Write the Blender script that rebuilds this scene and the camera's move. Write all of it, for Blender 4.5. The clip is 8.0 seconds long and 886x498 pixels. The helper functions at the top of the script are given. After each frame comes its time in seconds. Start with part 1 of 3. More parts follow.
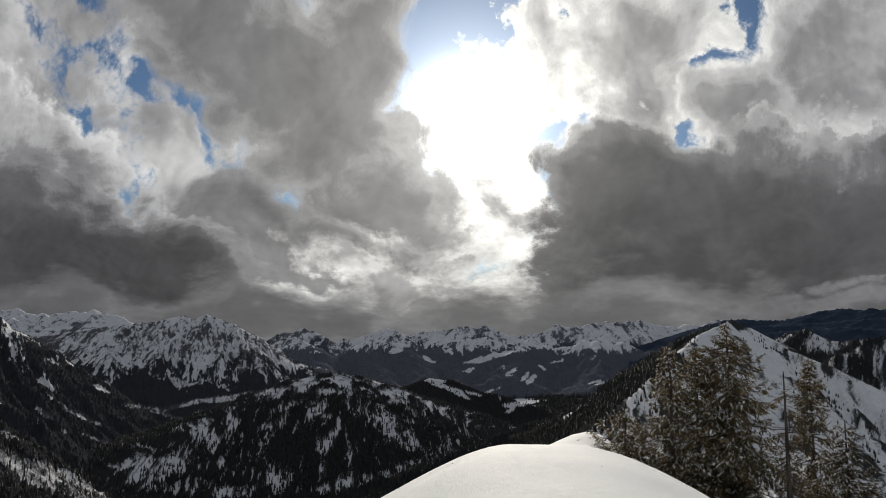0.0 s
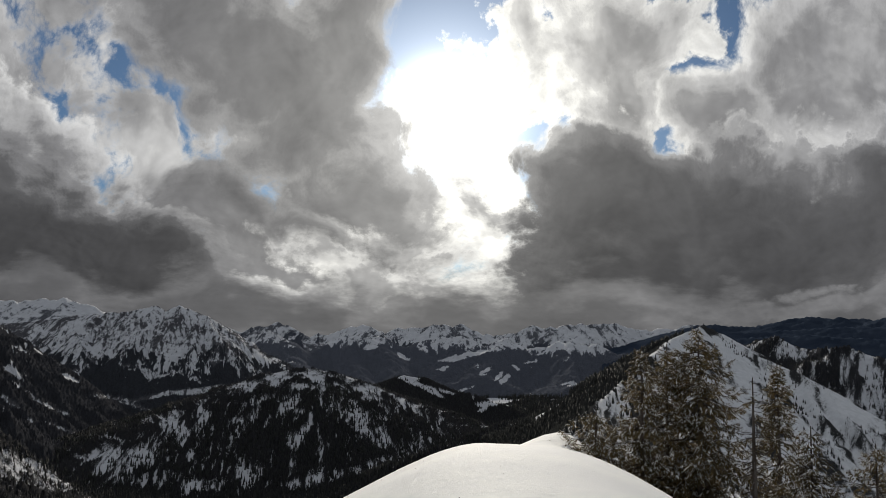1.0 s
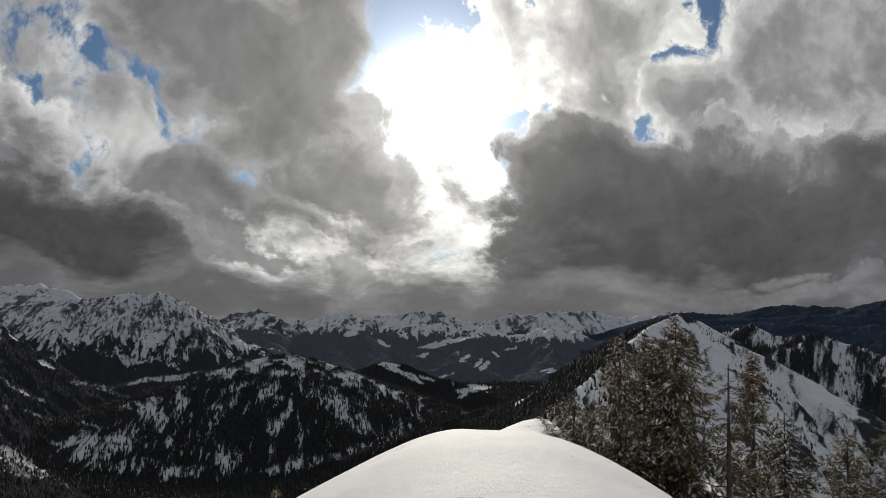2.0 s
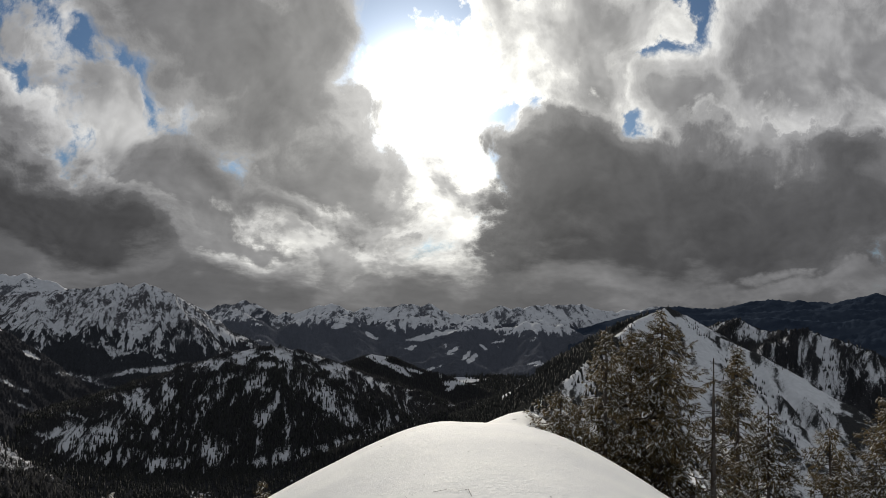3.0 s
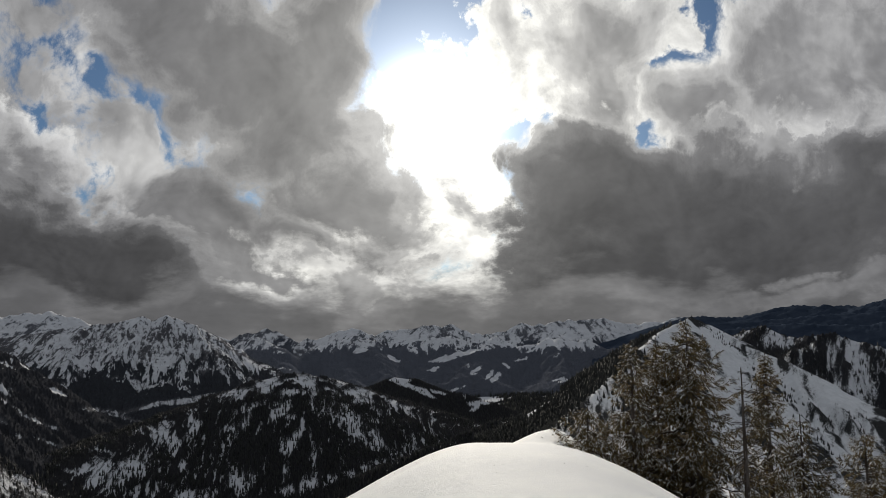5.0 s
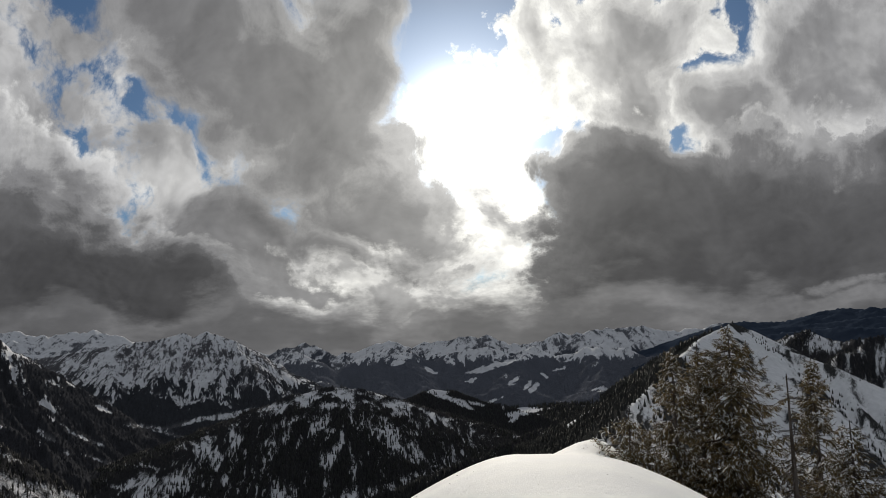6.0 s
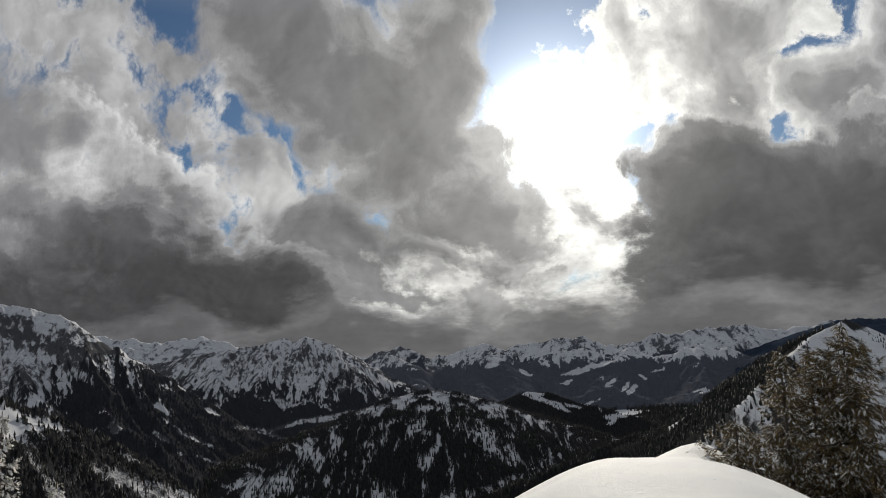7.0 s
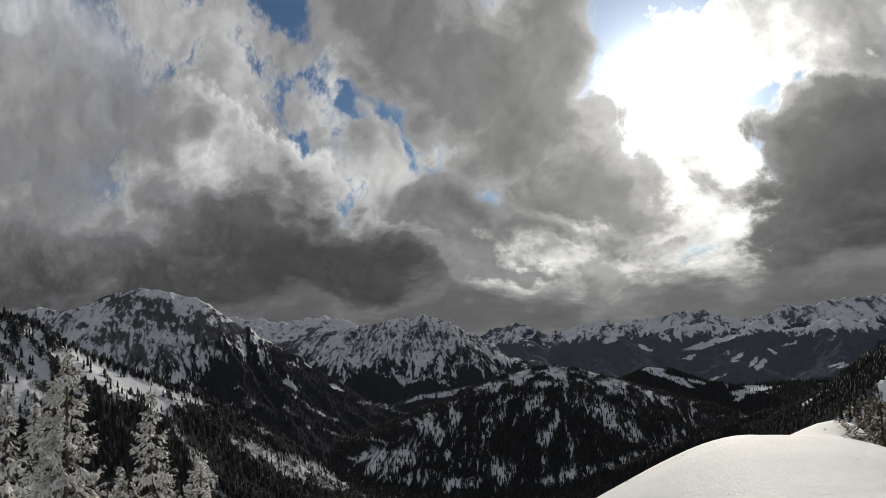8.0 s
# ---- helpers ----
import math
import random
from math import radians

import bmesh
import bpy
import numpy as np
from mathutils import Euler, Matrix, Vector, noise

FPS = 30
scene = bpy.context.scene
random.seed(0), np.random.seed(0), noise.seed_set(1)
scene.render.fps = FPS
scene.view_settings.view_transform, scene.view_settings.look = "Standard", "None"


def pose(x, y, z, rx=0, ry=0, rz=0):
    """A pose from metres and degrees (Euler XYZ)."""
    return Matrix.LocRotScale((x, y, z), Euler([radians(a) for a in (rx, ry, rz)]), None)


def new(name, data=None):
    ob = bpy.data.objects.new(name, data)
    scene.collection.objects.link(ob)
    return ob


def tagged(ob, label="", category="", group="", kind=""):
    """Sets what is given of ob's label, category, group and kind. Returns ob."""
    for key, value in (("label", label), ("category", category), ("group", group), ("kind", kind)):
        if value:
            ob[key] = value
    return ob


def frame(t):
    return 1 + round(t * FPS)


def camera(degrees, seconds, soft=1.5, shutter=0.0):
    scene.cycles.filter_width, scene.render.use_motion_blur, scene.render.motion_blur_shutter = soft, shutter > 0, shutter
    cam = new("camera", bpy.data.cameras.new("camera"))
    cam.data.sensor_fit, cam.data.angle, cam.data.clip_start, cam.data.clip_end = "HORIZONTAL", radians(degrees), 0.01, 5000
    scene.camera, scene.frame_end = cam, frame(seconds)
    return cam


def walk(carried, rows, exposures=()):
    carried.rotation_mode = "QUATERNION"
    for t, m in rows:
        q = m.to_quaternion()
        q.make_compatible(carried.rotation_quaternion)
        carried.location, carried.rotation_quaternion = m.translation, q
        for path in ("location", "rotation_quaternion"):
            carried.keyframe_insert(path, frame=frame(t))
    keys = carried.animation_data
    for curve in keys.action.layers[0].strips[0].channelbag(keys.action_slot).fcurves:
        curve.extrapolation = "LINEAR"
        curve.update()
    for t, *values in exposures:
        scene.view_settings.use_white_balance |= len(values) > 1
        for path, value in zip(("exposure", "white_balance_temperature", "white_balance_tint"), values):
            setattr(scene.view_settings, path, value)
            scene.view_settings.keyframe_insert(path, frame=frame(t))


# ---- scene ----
# ---- camera: a handheld turn on the summit, eye 1.5 m over the snow ----
EYE = 1.5
cam = camera(62.0, 8.0, soft=0.6)
PATH = [  # seconds, x, y, z, yaw, pitch, roll
    (0.0, 0.000, 0.000, 1.500, 0.000, 6.700, 0.000),
    (0.5, 0.003, 0.001, 1.500, -1.037, 6.894, -0.826),
    (1.0, 0.005, 0.002, 1.499, -1.920, 6.565, -1.480),
    (1.5, 0.008, 0.002, 1.498, -2.715, 6.013, -1.514),
    (3.0, 0.016, 0.003, 1.495, -4.368, 5.065, -1.934),
    (3.5, 0.016, 0.004, 1.496, -4.505, 4.880, -1.862),
    (4.0, 0.015, 0.005, 1.497, -4.125, 4.967, -1.197),
    (4.5, 0.013, 0.005, 1.501, -3.419, 5.789, -0.104),
    (6.0, 0.001, 0.004, 1.510, 0.105, 7.521, 1.577),
    (6.5, -0.008, 0.009, 1.511, 3.775, 7.820, 1.883),
    (7.0, -0.017, 0.011, 1.511, 7.315, 7.941, 2.209),
    (7.5, -0.026, 0.010, 1.510, 11.360, 7.589, 2.376),
    (8.0, -0.035, 0.005, 1.508, 16.230, 6.526, 2.868),
]
walk(cam, [(t, pose(x, y, z, 90 + pitch, roll, yaw)) for t, x, y, z, yaw, pitch, roll in PATH])

# ---- world: broken winter clouds round a veiled sun ----
SUN_AZ, SUN_EL = 2.0, 16.3
world = bpy.data.worlds.new("cloudy_sky")
scene.world = world
world.use_nodes = True
wt = world.node_tree
wt.nodes.clear()


def wnode(kind, *sources, **settings):
    """A node of the sky's tree; sources go to its inputs in order (a number, a vector, a socket or None)."""
    n = wt.nodes.new(kind)
    for key, value in settings.items():
        setattr(n, key, value)
    for slot, src in zip(n.inputs, sources):
        if src is None:
            continue
        if isinstance(src, bpy.types.NodeSocket):
            wt.links.new(src, slot)
        else:
            slot.default_value = src
    return n.outputs[0]


def wmath(op, a, b=None, c=None, clamp=False):
    return wnode("ShaderNodeMath", a, b, c, operation=op, use_clamp=clamp)


def wdot(a, b):
    n = wt.nodes.new("ShaderNodeVectorMath")
    n.operation = "DOT_PRODUCT"
    wt.links.new(a, n.inputs[0])
    n.inputs[1].default_value = b
    return n.outputs["Value"]


def wramp(src, stops, mode="LINEAR"):
    n = wt.nodes.new("ShaderNodeValToRGB")
    n.color_ramp.interpolation = mode
    while len(n.color_ramp.elements) < len(stops):
        n.color_ramp.elements.new(0.5)
    for e, (at, col) in zip(n.color_ramp.elements, stops):
        e.position, e.color = at, (*col, 1) if len(col) == 3 else col
    wt.links.new(src, n.inputs[0])
    return n.outputs[0]


ray = wnode("ShaderNodeTexCoord")
ray = ray.node.outputs["Generated"]
TILT = radians(6.7)
ahead = wmath("MAXIMUM", wdot(ray, (0, math.cos(TILT), math.sin(TILT))), 0.12)
across = wmath("DIVIDE", wdot(ray, (13.05, 0, 0)), ahead)
above = wmath("DIVIDE", wdot(ray, (0, -13.05 * math.sin(TILT), 13.05 * math.cos(TILT))), ahead)
plane = wnode("ShaderNodeCombineXYZ", across, above, 0.0)


def wnoise(vec, scale, detail, rough, distort=0.0, out="Fac"):
    n = wt.nodes.new("ShaderNodeTexNoise")
    wt.links.new(vec, n.inputs["Vector"])
    for key, value in (("Scale", scale), ("Detail", detail), ("Roughness", rough), ("Distortion", distort)):
        n.inputs[key].default_value = value
    return n.outputs[out]


def vmath(op, a, b):
    return wnode("ShaderNodeVectorMath", a, b, operation=op)


def billows(vec, detail, rough):
    n = wt.nodes.new("ShaderNodeSeparateXYZ")
    wt.links.new(wnoise(vec, 0.95, detail, rough, 0.0, "Color"), n.inputs[0])
    return n


def heads(vec):
    """Rounded cloud heads of many sizes."""
    n = wt.nodes.new("ShaderNodeTexVoronoi")
    n.voronoi_dimensions, n.feature, n.normalize = "2D", "SMOOTH_F1", True
    wt.links.new(vec, n.inputs["Vector"])
    for key, value in (("Scale", 2.0), ("Detail", 5.0), ("Roughness", 0.62), ("Lacunarity", 2.1), ("Smoothness", 0.35)):
        n.inputs[key].default_value = value
    return n.outputs["Distance"]


# cloud coordinates: what lies low over the horizon is far off and small
rise = wmath("MAXIMUM", wmath("ADD", above, 2.0), 0.35)
far_off = wnode("ShaderNodeCombineXYZ", wmath("MULTIPLY", across, 0.72), wmath("MULTIPLY", wmath("SQRT", rise), 2.8), 0.0)
swirl = vmath("SUBTRACT", wnoise(plane, 0.5, 2.0, 0.5, 0.0, "Color"), (0.5, 0.5, 0.5))
bent = vmath("ADD", plane, vmath("MULTIPLY", swirl, (2.6, 2.0, 0.0)))
lumpy = vmath("ADD", far_off, vmath("MULTIPLY", swirl, (0.6, 0.6, 0.0)))
coarse = billows(lumpy, 9.0, 0.6)
soft_now = billows(lumpy, 4.0, 0.5)
sunward = wnode("ShaderNodeVectorMath", vmath("SUBTRACT", (0.5, 2.26, 0.0), plane), operation="NORMALIZE")
shifted = vmath("ADD", lumpy, vmath("MULTIPLY", sunward, (0.1, 0.1, 0.0)))
nearer = billows(shifted, 4.0, 0.5)
puffy, puffy_near = heads(lumpy), heads(vmath("ADD", lumpy, vmath("MULTIPLY", sunward, (0.05, 0.05, 0.0))))
streaks = wmath("SUBTRACT", wnoise(wnode("ShaderNodeMapping", plane, (0, 0, 0), (0, 0, 0), (0.5, 1.5, 1)), 1.0, 8.0, 0.62, 0.0), 0.5)


def puffs(channel, amount):
    return wmath("ADD", wmath("MULTIPLY", wmath("SUBTRACT", coarse.outputs[channel], 0.5), amount * 1.3), wmath("MULTIPLY", wmath("SUBTRACT", 0.36, puffy), amount * 0.9))


def relief(channel, amount, edge):
    """Brighter where the cloud thins towards the sun, darker where it thickens; crisp heads show at its edge only."""
    slope = wmath("SUBTRACT", nearer.outputs[channel], soft_now.outputs[channel])
    slope = wmath("ADD", slope, wmath("MULTIPLY", wmath("SUBTRACT", puffy, puffy_near), edge))
    return wmath("MINIMUM", wmath("MAXIMUM", wmath("MULTIPLY_ADD", slope, -amount, 1.0), 0.6), 1.6)


def blend(fac, under, over):
    n = wt.nodes.new("ShaderNodeMix")
    n.data_type = "RGBA"
    wt.links.new(fac, n.inputs[0])
    wt.links.new(under, n.inputs[6])
    wt.links.new(over, n.inputs[7])
    return n.outputs[2]


def bank(under, lumps, channel, torn, soft, tones, depth=0.8, base=0.0, grain=0.8, low=None, merge=0.3, rough=None, emboss=2.0):
    """Lays a bank of cloud over the sky: lumps (x, y, reach, height, turn) merge into one body whose edge is torn by noise.
    Its light falls from the thin edge to the thick core; low = (y, span) darkens it towards its flat base."""
    body = None
    for x, y, rx, ry, turn in lumps:
        m = wnode("ShaderNodeMapping", bent, ((x - 784) / 100, (441 - y) / 100, 0), (0, 0, radians(turn)), (rx / 100, ry / 100, 1), vector_type="TEXTURE")
        n = wt.nodes.new("ShaderNodeVectorMath")
        n.operation = "LENGTH"
        wt.links.new(m, n.inputs[0])
        body = n.outputs["Value"] if body is None else wmath("SMOOTH_MIN", body, n.outputs["Value"], merge)
    body = wmath("ADD", wmath("SUBTRACT", 1.0, body), rough or puffs(channel, torn))
    cover = wnode("ShaderNodeMapRange", body, 0.0, soft, 0.0, 1.0, interpolation_type="SMOOTHSTEP")
    core = wmath("MULTIPLY_ADD", wmath("MINIMUM", body, 0.7), depth, base)
    core = wmath("ADD", core, wmath("MULTIPLY", wmath("SUBTRACT", soft_now.outputs[(channel + 1) % 3], 0.5), grain))
    core = wmath("ADD", core, puffs((channel + 2) % 3, grain * 0.3))
    if low:
        core = wmath("ADD", core, wmath("MULTIPLY_ADD", above, -100.0 / low[1], (441 - low[0]) / low[1]))
    tone = wramp(core, [(at, (v, v, v * (1.05 - 0.08 * min(v, 1.0)))) for at, v in tones], "EASE")
    shade = relief(channel, emboss, wnode("ShaderNodeMapRange", body, 0.0, 0.9, 0.9, 0.1))
    return blend(cover, under, vmath("MULTIPLY", tone, wnode("ShaderNodeCombineXYZ", shade, shade, shade)))


sky = wt.nodes.new("ShaderNodeTexSky")
sky.sky_type, sky.sun_disc = "NISHITA", False
sky.sun_elevation, sky.sun_rotation, sky.altitude = radians(SUN_EL), radians(SUN_AZ), 1700
sky.dust_density, sky.ozone_density = 0.0, 3.0
blue = vmath("MULTIPLY", sky.outputs[0], (0.05, 0.05, 0.05))
toward = wdot(ray, (math.sin(radians(SUN_AZ)) * math.cos(radians(SUN_EL)), math.cos(radians(SUN_AZ)) * math.cos(radians(SUN_EL)), math.sin(radians(SUN_EL))))
toward = wmath("MAXIMUM", toward, 0.0)
disc = wmath("MULTIPLY", wmath("POWER", toward, 900.0), 5.0)
disc = wmath("MULTIPLY_ADD", wmath("POWER", toward, 90.0), 0.22, disc)
disc = wmath("MULTIPLY_ADD", wmath("POWER", toward, 30.0), 0.16, disc)
blue = vmath("ADD", blue, wnode("ShaderNodeCombineXYZ", disc, disc, disc))

view = blue
WHITE = [(0.0, 1.1), (0.25, 0.92), (0.5, 0.6), (0.75, 0.4), (1.0, 0.28)]
GREY = [(0.0, 0.95), (0.15, 0.65), (0.35, 0.36), (0.6, 0.23), (1.0, 0.14)]
DARK = [(0.0, 0.6), (0.08, 0.34), (0.25, 0.17), (0.55, 0.105), (1.0, 0.068)]
BASE = [(0.0, 0.72), (0.25, 0.46), (0.5, 0.23), (0.75, 0.11), (1.0, 0.068)]
# pale closed cloud low over the horizon
view = bank(view, [(784, 640, 9000, 195, 0)], 0, 0.6, 0.4, [(0.0, 0.36), (0.5, 0.17), (1.0, 0.1)], 0.8, 0.15, 1.6)
# high white cumulus beside the sun's gap
view = bank(view, [(1040, 100, 170, 150, 0), (955, 40, 70, 90, 0), (1160, 150, 100, 110, -20), (1110, 40, 120, 90, 0), (1210, 50, 90, 90, 0)], 0, 1.5, 0.22, [(0.0, 0.8), (0.25, 0.66), (0.5, 0.46), (0.75, 0.32), (1.0, 0.25)], 0.6, 0.12, 1.8)
# grey cloud with a white western edge
view = bank(view, [(1480, 130, 330, 190, 55), (1640, 60, 320, 260, 0), (1320, 200, 110, 100, 40), (1470, 330, 340, 190, 0)], 1, 0.85, 0.22, [(0.0, 0.9), (0.2, 0.7), (0.4, 0.45), (0.65, 0.25), (1.0, 0.14)], 0.62, 0.1, 1.0)
# thin bright cloud round the sun
view = bank(view, [(800, 230, 105, 90, 0), (880, 310, 105, 130, 0), (860, 390, 140, 100, 0)], 1, 2.0, 0.6, WHITE, 0.3, 0.12, 1.6)
# shreds in the western gap
view = bank(view, [(40, 150, 250, 100, -40), (230, 200, 160, 80, -50), (300, 290, 210, 70, -50), (120, 20, 60, 50, 0), (-70, -70, 200, 90, -20)], 0, 2.4, 0.6, [(0.0, 0.72), (0.25, 0.5), (0.5, 0.32), (1.0, 0.2)], 0.4, 0.2, 1.4)
# long grey bank that runs down to the horizon under the sun
view = bank(view, [(500, 150, 430, 170, -44), (700, 400, 220, 120, -28), (330, -40, 190, 130, -30), (600, 120, 120, 240, -8)], 0, 0.8, 0.3, [(0.0, 0.8), (0.15, 0.5), (0.35, 0.28), (0.6, 0.18), (1.0, 0.12)], 0.8, 0.12, 0.9, emboss=1.5)
view = bank(view, [(450, 395, 150, 110, -40), (520, 490, 200, 60, -8), (440, 500, 140, 60, 0), (590, 430, 110, 60, -10), (390, 400, 100, 60, -40)], 1, 1.0, 0.4, GREY, 0.7, 0.28, 0.9)
# mottled light cloud under the sun
view = bank(view, [(640, 470, 150, 34, -16), (870, 420, 130, 85, 0), (740, 515, 260, 24, 0), (760, 440, 90, 40, -20), (920, 475, 120, 60, 0)], 1, 2.0, 0.7, [(0.0, 0.8), (0.3, 0.55), (0.55, 0.3), (1.0, 0.17)], 0.4, 0.16, 2.6)
# cumulus bank in the west: sunlit shoulder, flat dark base
view = bank(view, [(40, 430, 425, 250, -44), (280, 455, 210, 90, -44), (330, 445, 125, 75, -44), (-250, 430, 450, 150, -6), (-640, 400, 420, 170, 0)], 2, 0.85, 0.24, BASE, 0.95, 0.16, 0.8, (350, 540))
# soft grey cloud that reaches over it from the west
view = bank(view, [(-520, 60, 640, 420, -8), (-200, 130, 240, 170, -30)], 1, 0.7, 0.8, GREY, 0.5, 0.26, 0.6, (200, 1100), emboss=1.2)
# broad dark bank in the east
view = bank(view, [(1250, 390, 330, 165, 3), (1125, 305, 190, 90, 0), (1080, 370, 110, 130, 0), (1490, 410, 400, 170, 8), (1200, 490, 280, 70, 2)], 0, 0.8, 0.24, DARK, 0.8, 0.09, 0.7, (330, 640), emboss=1.5)
# bright puff against it
view = bank(view, [(1465, 268, 90, 40, -14)], 2, 2.0, 0.9, [(0.0, 0.42), (0.5, 0.34), (1.0, 0.25)], 0.5, 0.1, 0.8)
# low streaks over the horizon
view = bank(view, [(784, 590, 6000, 105, 0)], 0, 0, 0.6, [(0.0, 0.45), (0.35, 0.21), (0.7, 0.12), (1.0, 0.09)], 0.6, 0.22, 0.9, rough=wmath("MULTIPLY", streaks, 1.5), emboss=0.8)
# pale strip of far cloud under the dark bank
view = bank(view, [(1560, 522, 330, 20, 6), (1530, 500, 60, 18, 0)], 1, 2.4, 0.9, [(0.0, 0.27), (0.35, 0.2), (1.0, 0.13)], 0.5, 0.2, 1.8)
# closed cloud overhead and behind
wide = wmath("ADD", wnode("ShaderNodeMapRange", wdot(ray, (0, 1, 0)), 0.6, 0.3, 0.0, 1.0), wnode("ShaderNodeMapRange", wdot(ray, (0, 0, 1)), 0.42, 0.6, 0.0, 1.0), clamp=True)
view = blend(wide, view, wramp(coarse.outputs[0], [(0.3, (0.37, 0.39, 0.42)), (0.7, (0.21, 0.225, 0.245))]))
halo = wmath("POWER", toward, 26.0)
glow = wmath("MULTIPLY_ADD", wmath("POWER", toward, 85.0), 0.75, wmath("MULTIPLY_ADD", halo, 0.6, 0.95))
lit = vmath("MULTIPLY", view, wnode("ShaderNodeCombineXYZ", wmath("MULTIPLY_ADD", halo, 0.03, glow), glow, wmath("MULTIPLY_ADD", halo, -0.13, glow)))
back = wt.nodes.new("ShaderNodeBackground")
wt.links.new(lit, back.inputs["Color"])
wout = wt.nodes.new("ShaderNodeOutputWorld")
wt.links.new(back.outputs[0], wout.inputs["Surface"])

sun = new("sun", bpy.data.lights.new("sun", "SUN"))
sun.data.energy, sun.data.angle, sun.data.color = 3.9, radians(3), (1.0, 0.92, 0.79)
sun.matrix_world = pose(0, 0, 0, 90 - SUN_EL, 0, 180 - SUN_AZ)
scene.view_settings.exposure = 0.0


# ---- materials ----
class Mat:
    """A node material with short calls."""

    def __init__(self, name, rough=0.8, spec=0.3):
        self.m = bpy.data.materials.new(name)
        self.m.use_nodes = True
        self.t = self.m.node_tree
        self.b = self.t.nodes["Principled BSDF"]
        self.b.inputs["Roughness"].default_value = rough
        self.b.inputs["Specular IOR Level"].default_value = spec
        self.geo = self.t.nodes.new("ShaderNodeNewGeometry")
        self.pos = self.geo.outputs["Position"]

    def put(self, slot, src):
        if isinstance(src, bpy.types.NodeSocket):
            self.t.links.new(src, slot)
        else:
            slot.default_value = src

    def noise(self, scale, detail=5, rough=0.6, squash=None, turn=0.0, out="Fac"):
        v = self.pos
        if squash:
            mp = self.t.nodes.new("ShaderNodeMapping")
            self.t.links.new(v, mp.inputs[0])
            mp.inputs["Rotation"].default_value = (0, 0, radians(turn))
            mp.inputs["Scale"].default_value = squash
            v = mp.outputs[0]
        n = self.t.nodes.new("ShaderNodeTexNoise")
        self.t.links.new(v, n.inputs["Vector"])
        n.inputs["Scale"].default_value, n.inputs["Detail"].default_value, n.inputs["Roughness"].default_value = scale, detail, rough
        return n.outputs[out]

    def math(self, op, a, b=0.0, c=0.0, clamp=False):
        n = self.t.nodes.new("ShaderNodeMath")
        n.operation, n.use_clamp = op, clamp
        for slot, src in zip(n.inputs, (a, b, c)):
            self.put(slot, src)
        return n.outputs[0]

    def step(self, v, lo, hi):
        n = self.t.nodes.new("ShaderNodeMapRange")
        n.interpolation_type = "SMOOTHSTEP"
        self.put(n.inputs["Value"], v)
        self.put(n.inputs["From Min"], lo)
        self.put(n.inputs["From Max"], hi)
        return n.outputs["Result"]

    def mix(self, fac, a, b):
        n = self.t.nodes.new("ShaderNodeMix")
        n.data_type = "RGBA"
        self.put(n.inputs[0], fac)
        self.put(n.inputs[6], a if isinstance(a, bpy.types.NodeSocket) else (*a, 1))
        self.put(n.inputs[7], b if isinstance(b, bpy.types.NodeSocket) else (*b, 1))
        return n.outputs[2]

    def given(self, name):
        n = self.t.nodes.new("ShaderNodeAttribute")
        n.attribute_name = name
        return n.outputs["Fac"]

    def bump(self, height, strength, distance):
        n = self.t.nodes.new("ShaderNodeBump")
        n.inputs["Strength"].default_value, n.inputs["Distance"].default_value = strength, distance
        self.t.links.new(height, n.inputs["Height"])
        self.t.links.new(n.outputs[0], self.b.inputs["Normal"])

    def color(self, c):
        self.put(self.b.inputs["Base Color"], c if isinstance(c, bpy.types.NodeSocket) else (*c, 1))
        return self


def snow_material():
    m = Mat("wind_packed_snow", 0.8, 0.15)
    big, fine = m.noise(0.9, 4), m.noise(22.0, 6, 0.72, (0.55, 1.5, 1.0), 18)
    m.color(m.mix(m.step(big, 0.35, 0.7), (0.82, 0.82, 0.82), (0.88, 0.88, 0.86)))
    m.bump(m.math("MULTIPLY_ADD", big, 1.5, fine), 0.42, 0.03)
    return m.m


def cover_material(name, grain, rock=(0.075, 0.075, 0.08), wood=(0.02, 0.021, 0.024), snow=(0.62, 0.63, 0.66), ragged=1.6, relief=0.25):
    """Snow broken by rock and forest. The mesh says how much of each spot is bare (dark) and how much of that is forest (wood);
    fine grain frays the edges."""
    m = Mat(name, 1.0, 0.0)
    dark, wood_share = m.given("dark"), m.given("wood")
    fine, coarse = m.noise(grain * 6, 4, 0.8, (1, 1, 0.6)), m.noise(grain, 4, 0.6)
    edge = m.math("ADD", dark, m.math("MULTIPLY", m.math("SUBTRACT", fine, 0.5), ragged))
    bare = m.step(edge, 0.4, 0.6)
    stone = m.mix(m.step(fine, 0.35, 0.65), tuple(c * 0.65 for c in rock), tuple(c * 1.4 for c in rock))
    trees = m.mix(m.step(fine, 0.38, 0.66), tuple(c * 0.7 for c in wood), tuple(c * 1.5 for c in wood))
    white = m.mix(m.step(coarse, 0.3, 0.7), tuple(c * 0.86 for c in snow), snow)
    m.color(m.mix(bare, white, m.mix(wood_share, stone, trees)))
    m.bump(m.math("MULTIPLY_ADD", coarse, 2.0, fine), relief, 0.1 / grain)
    return m.m


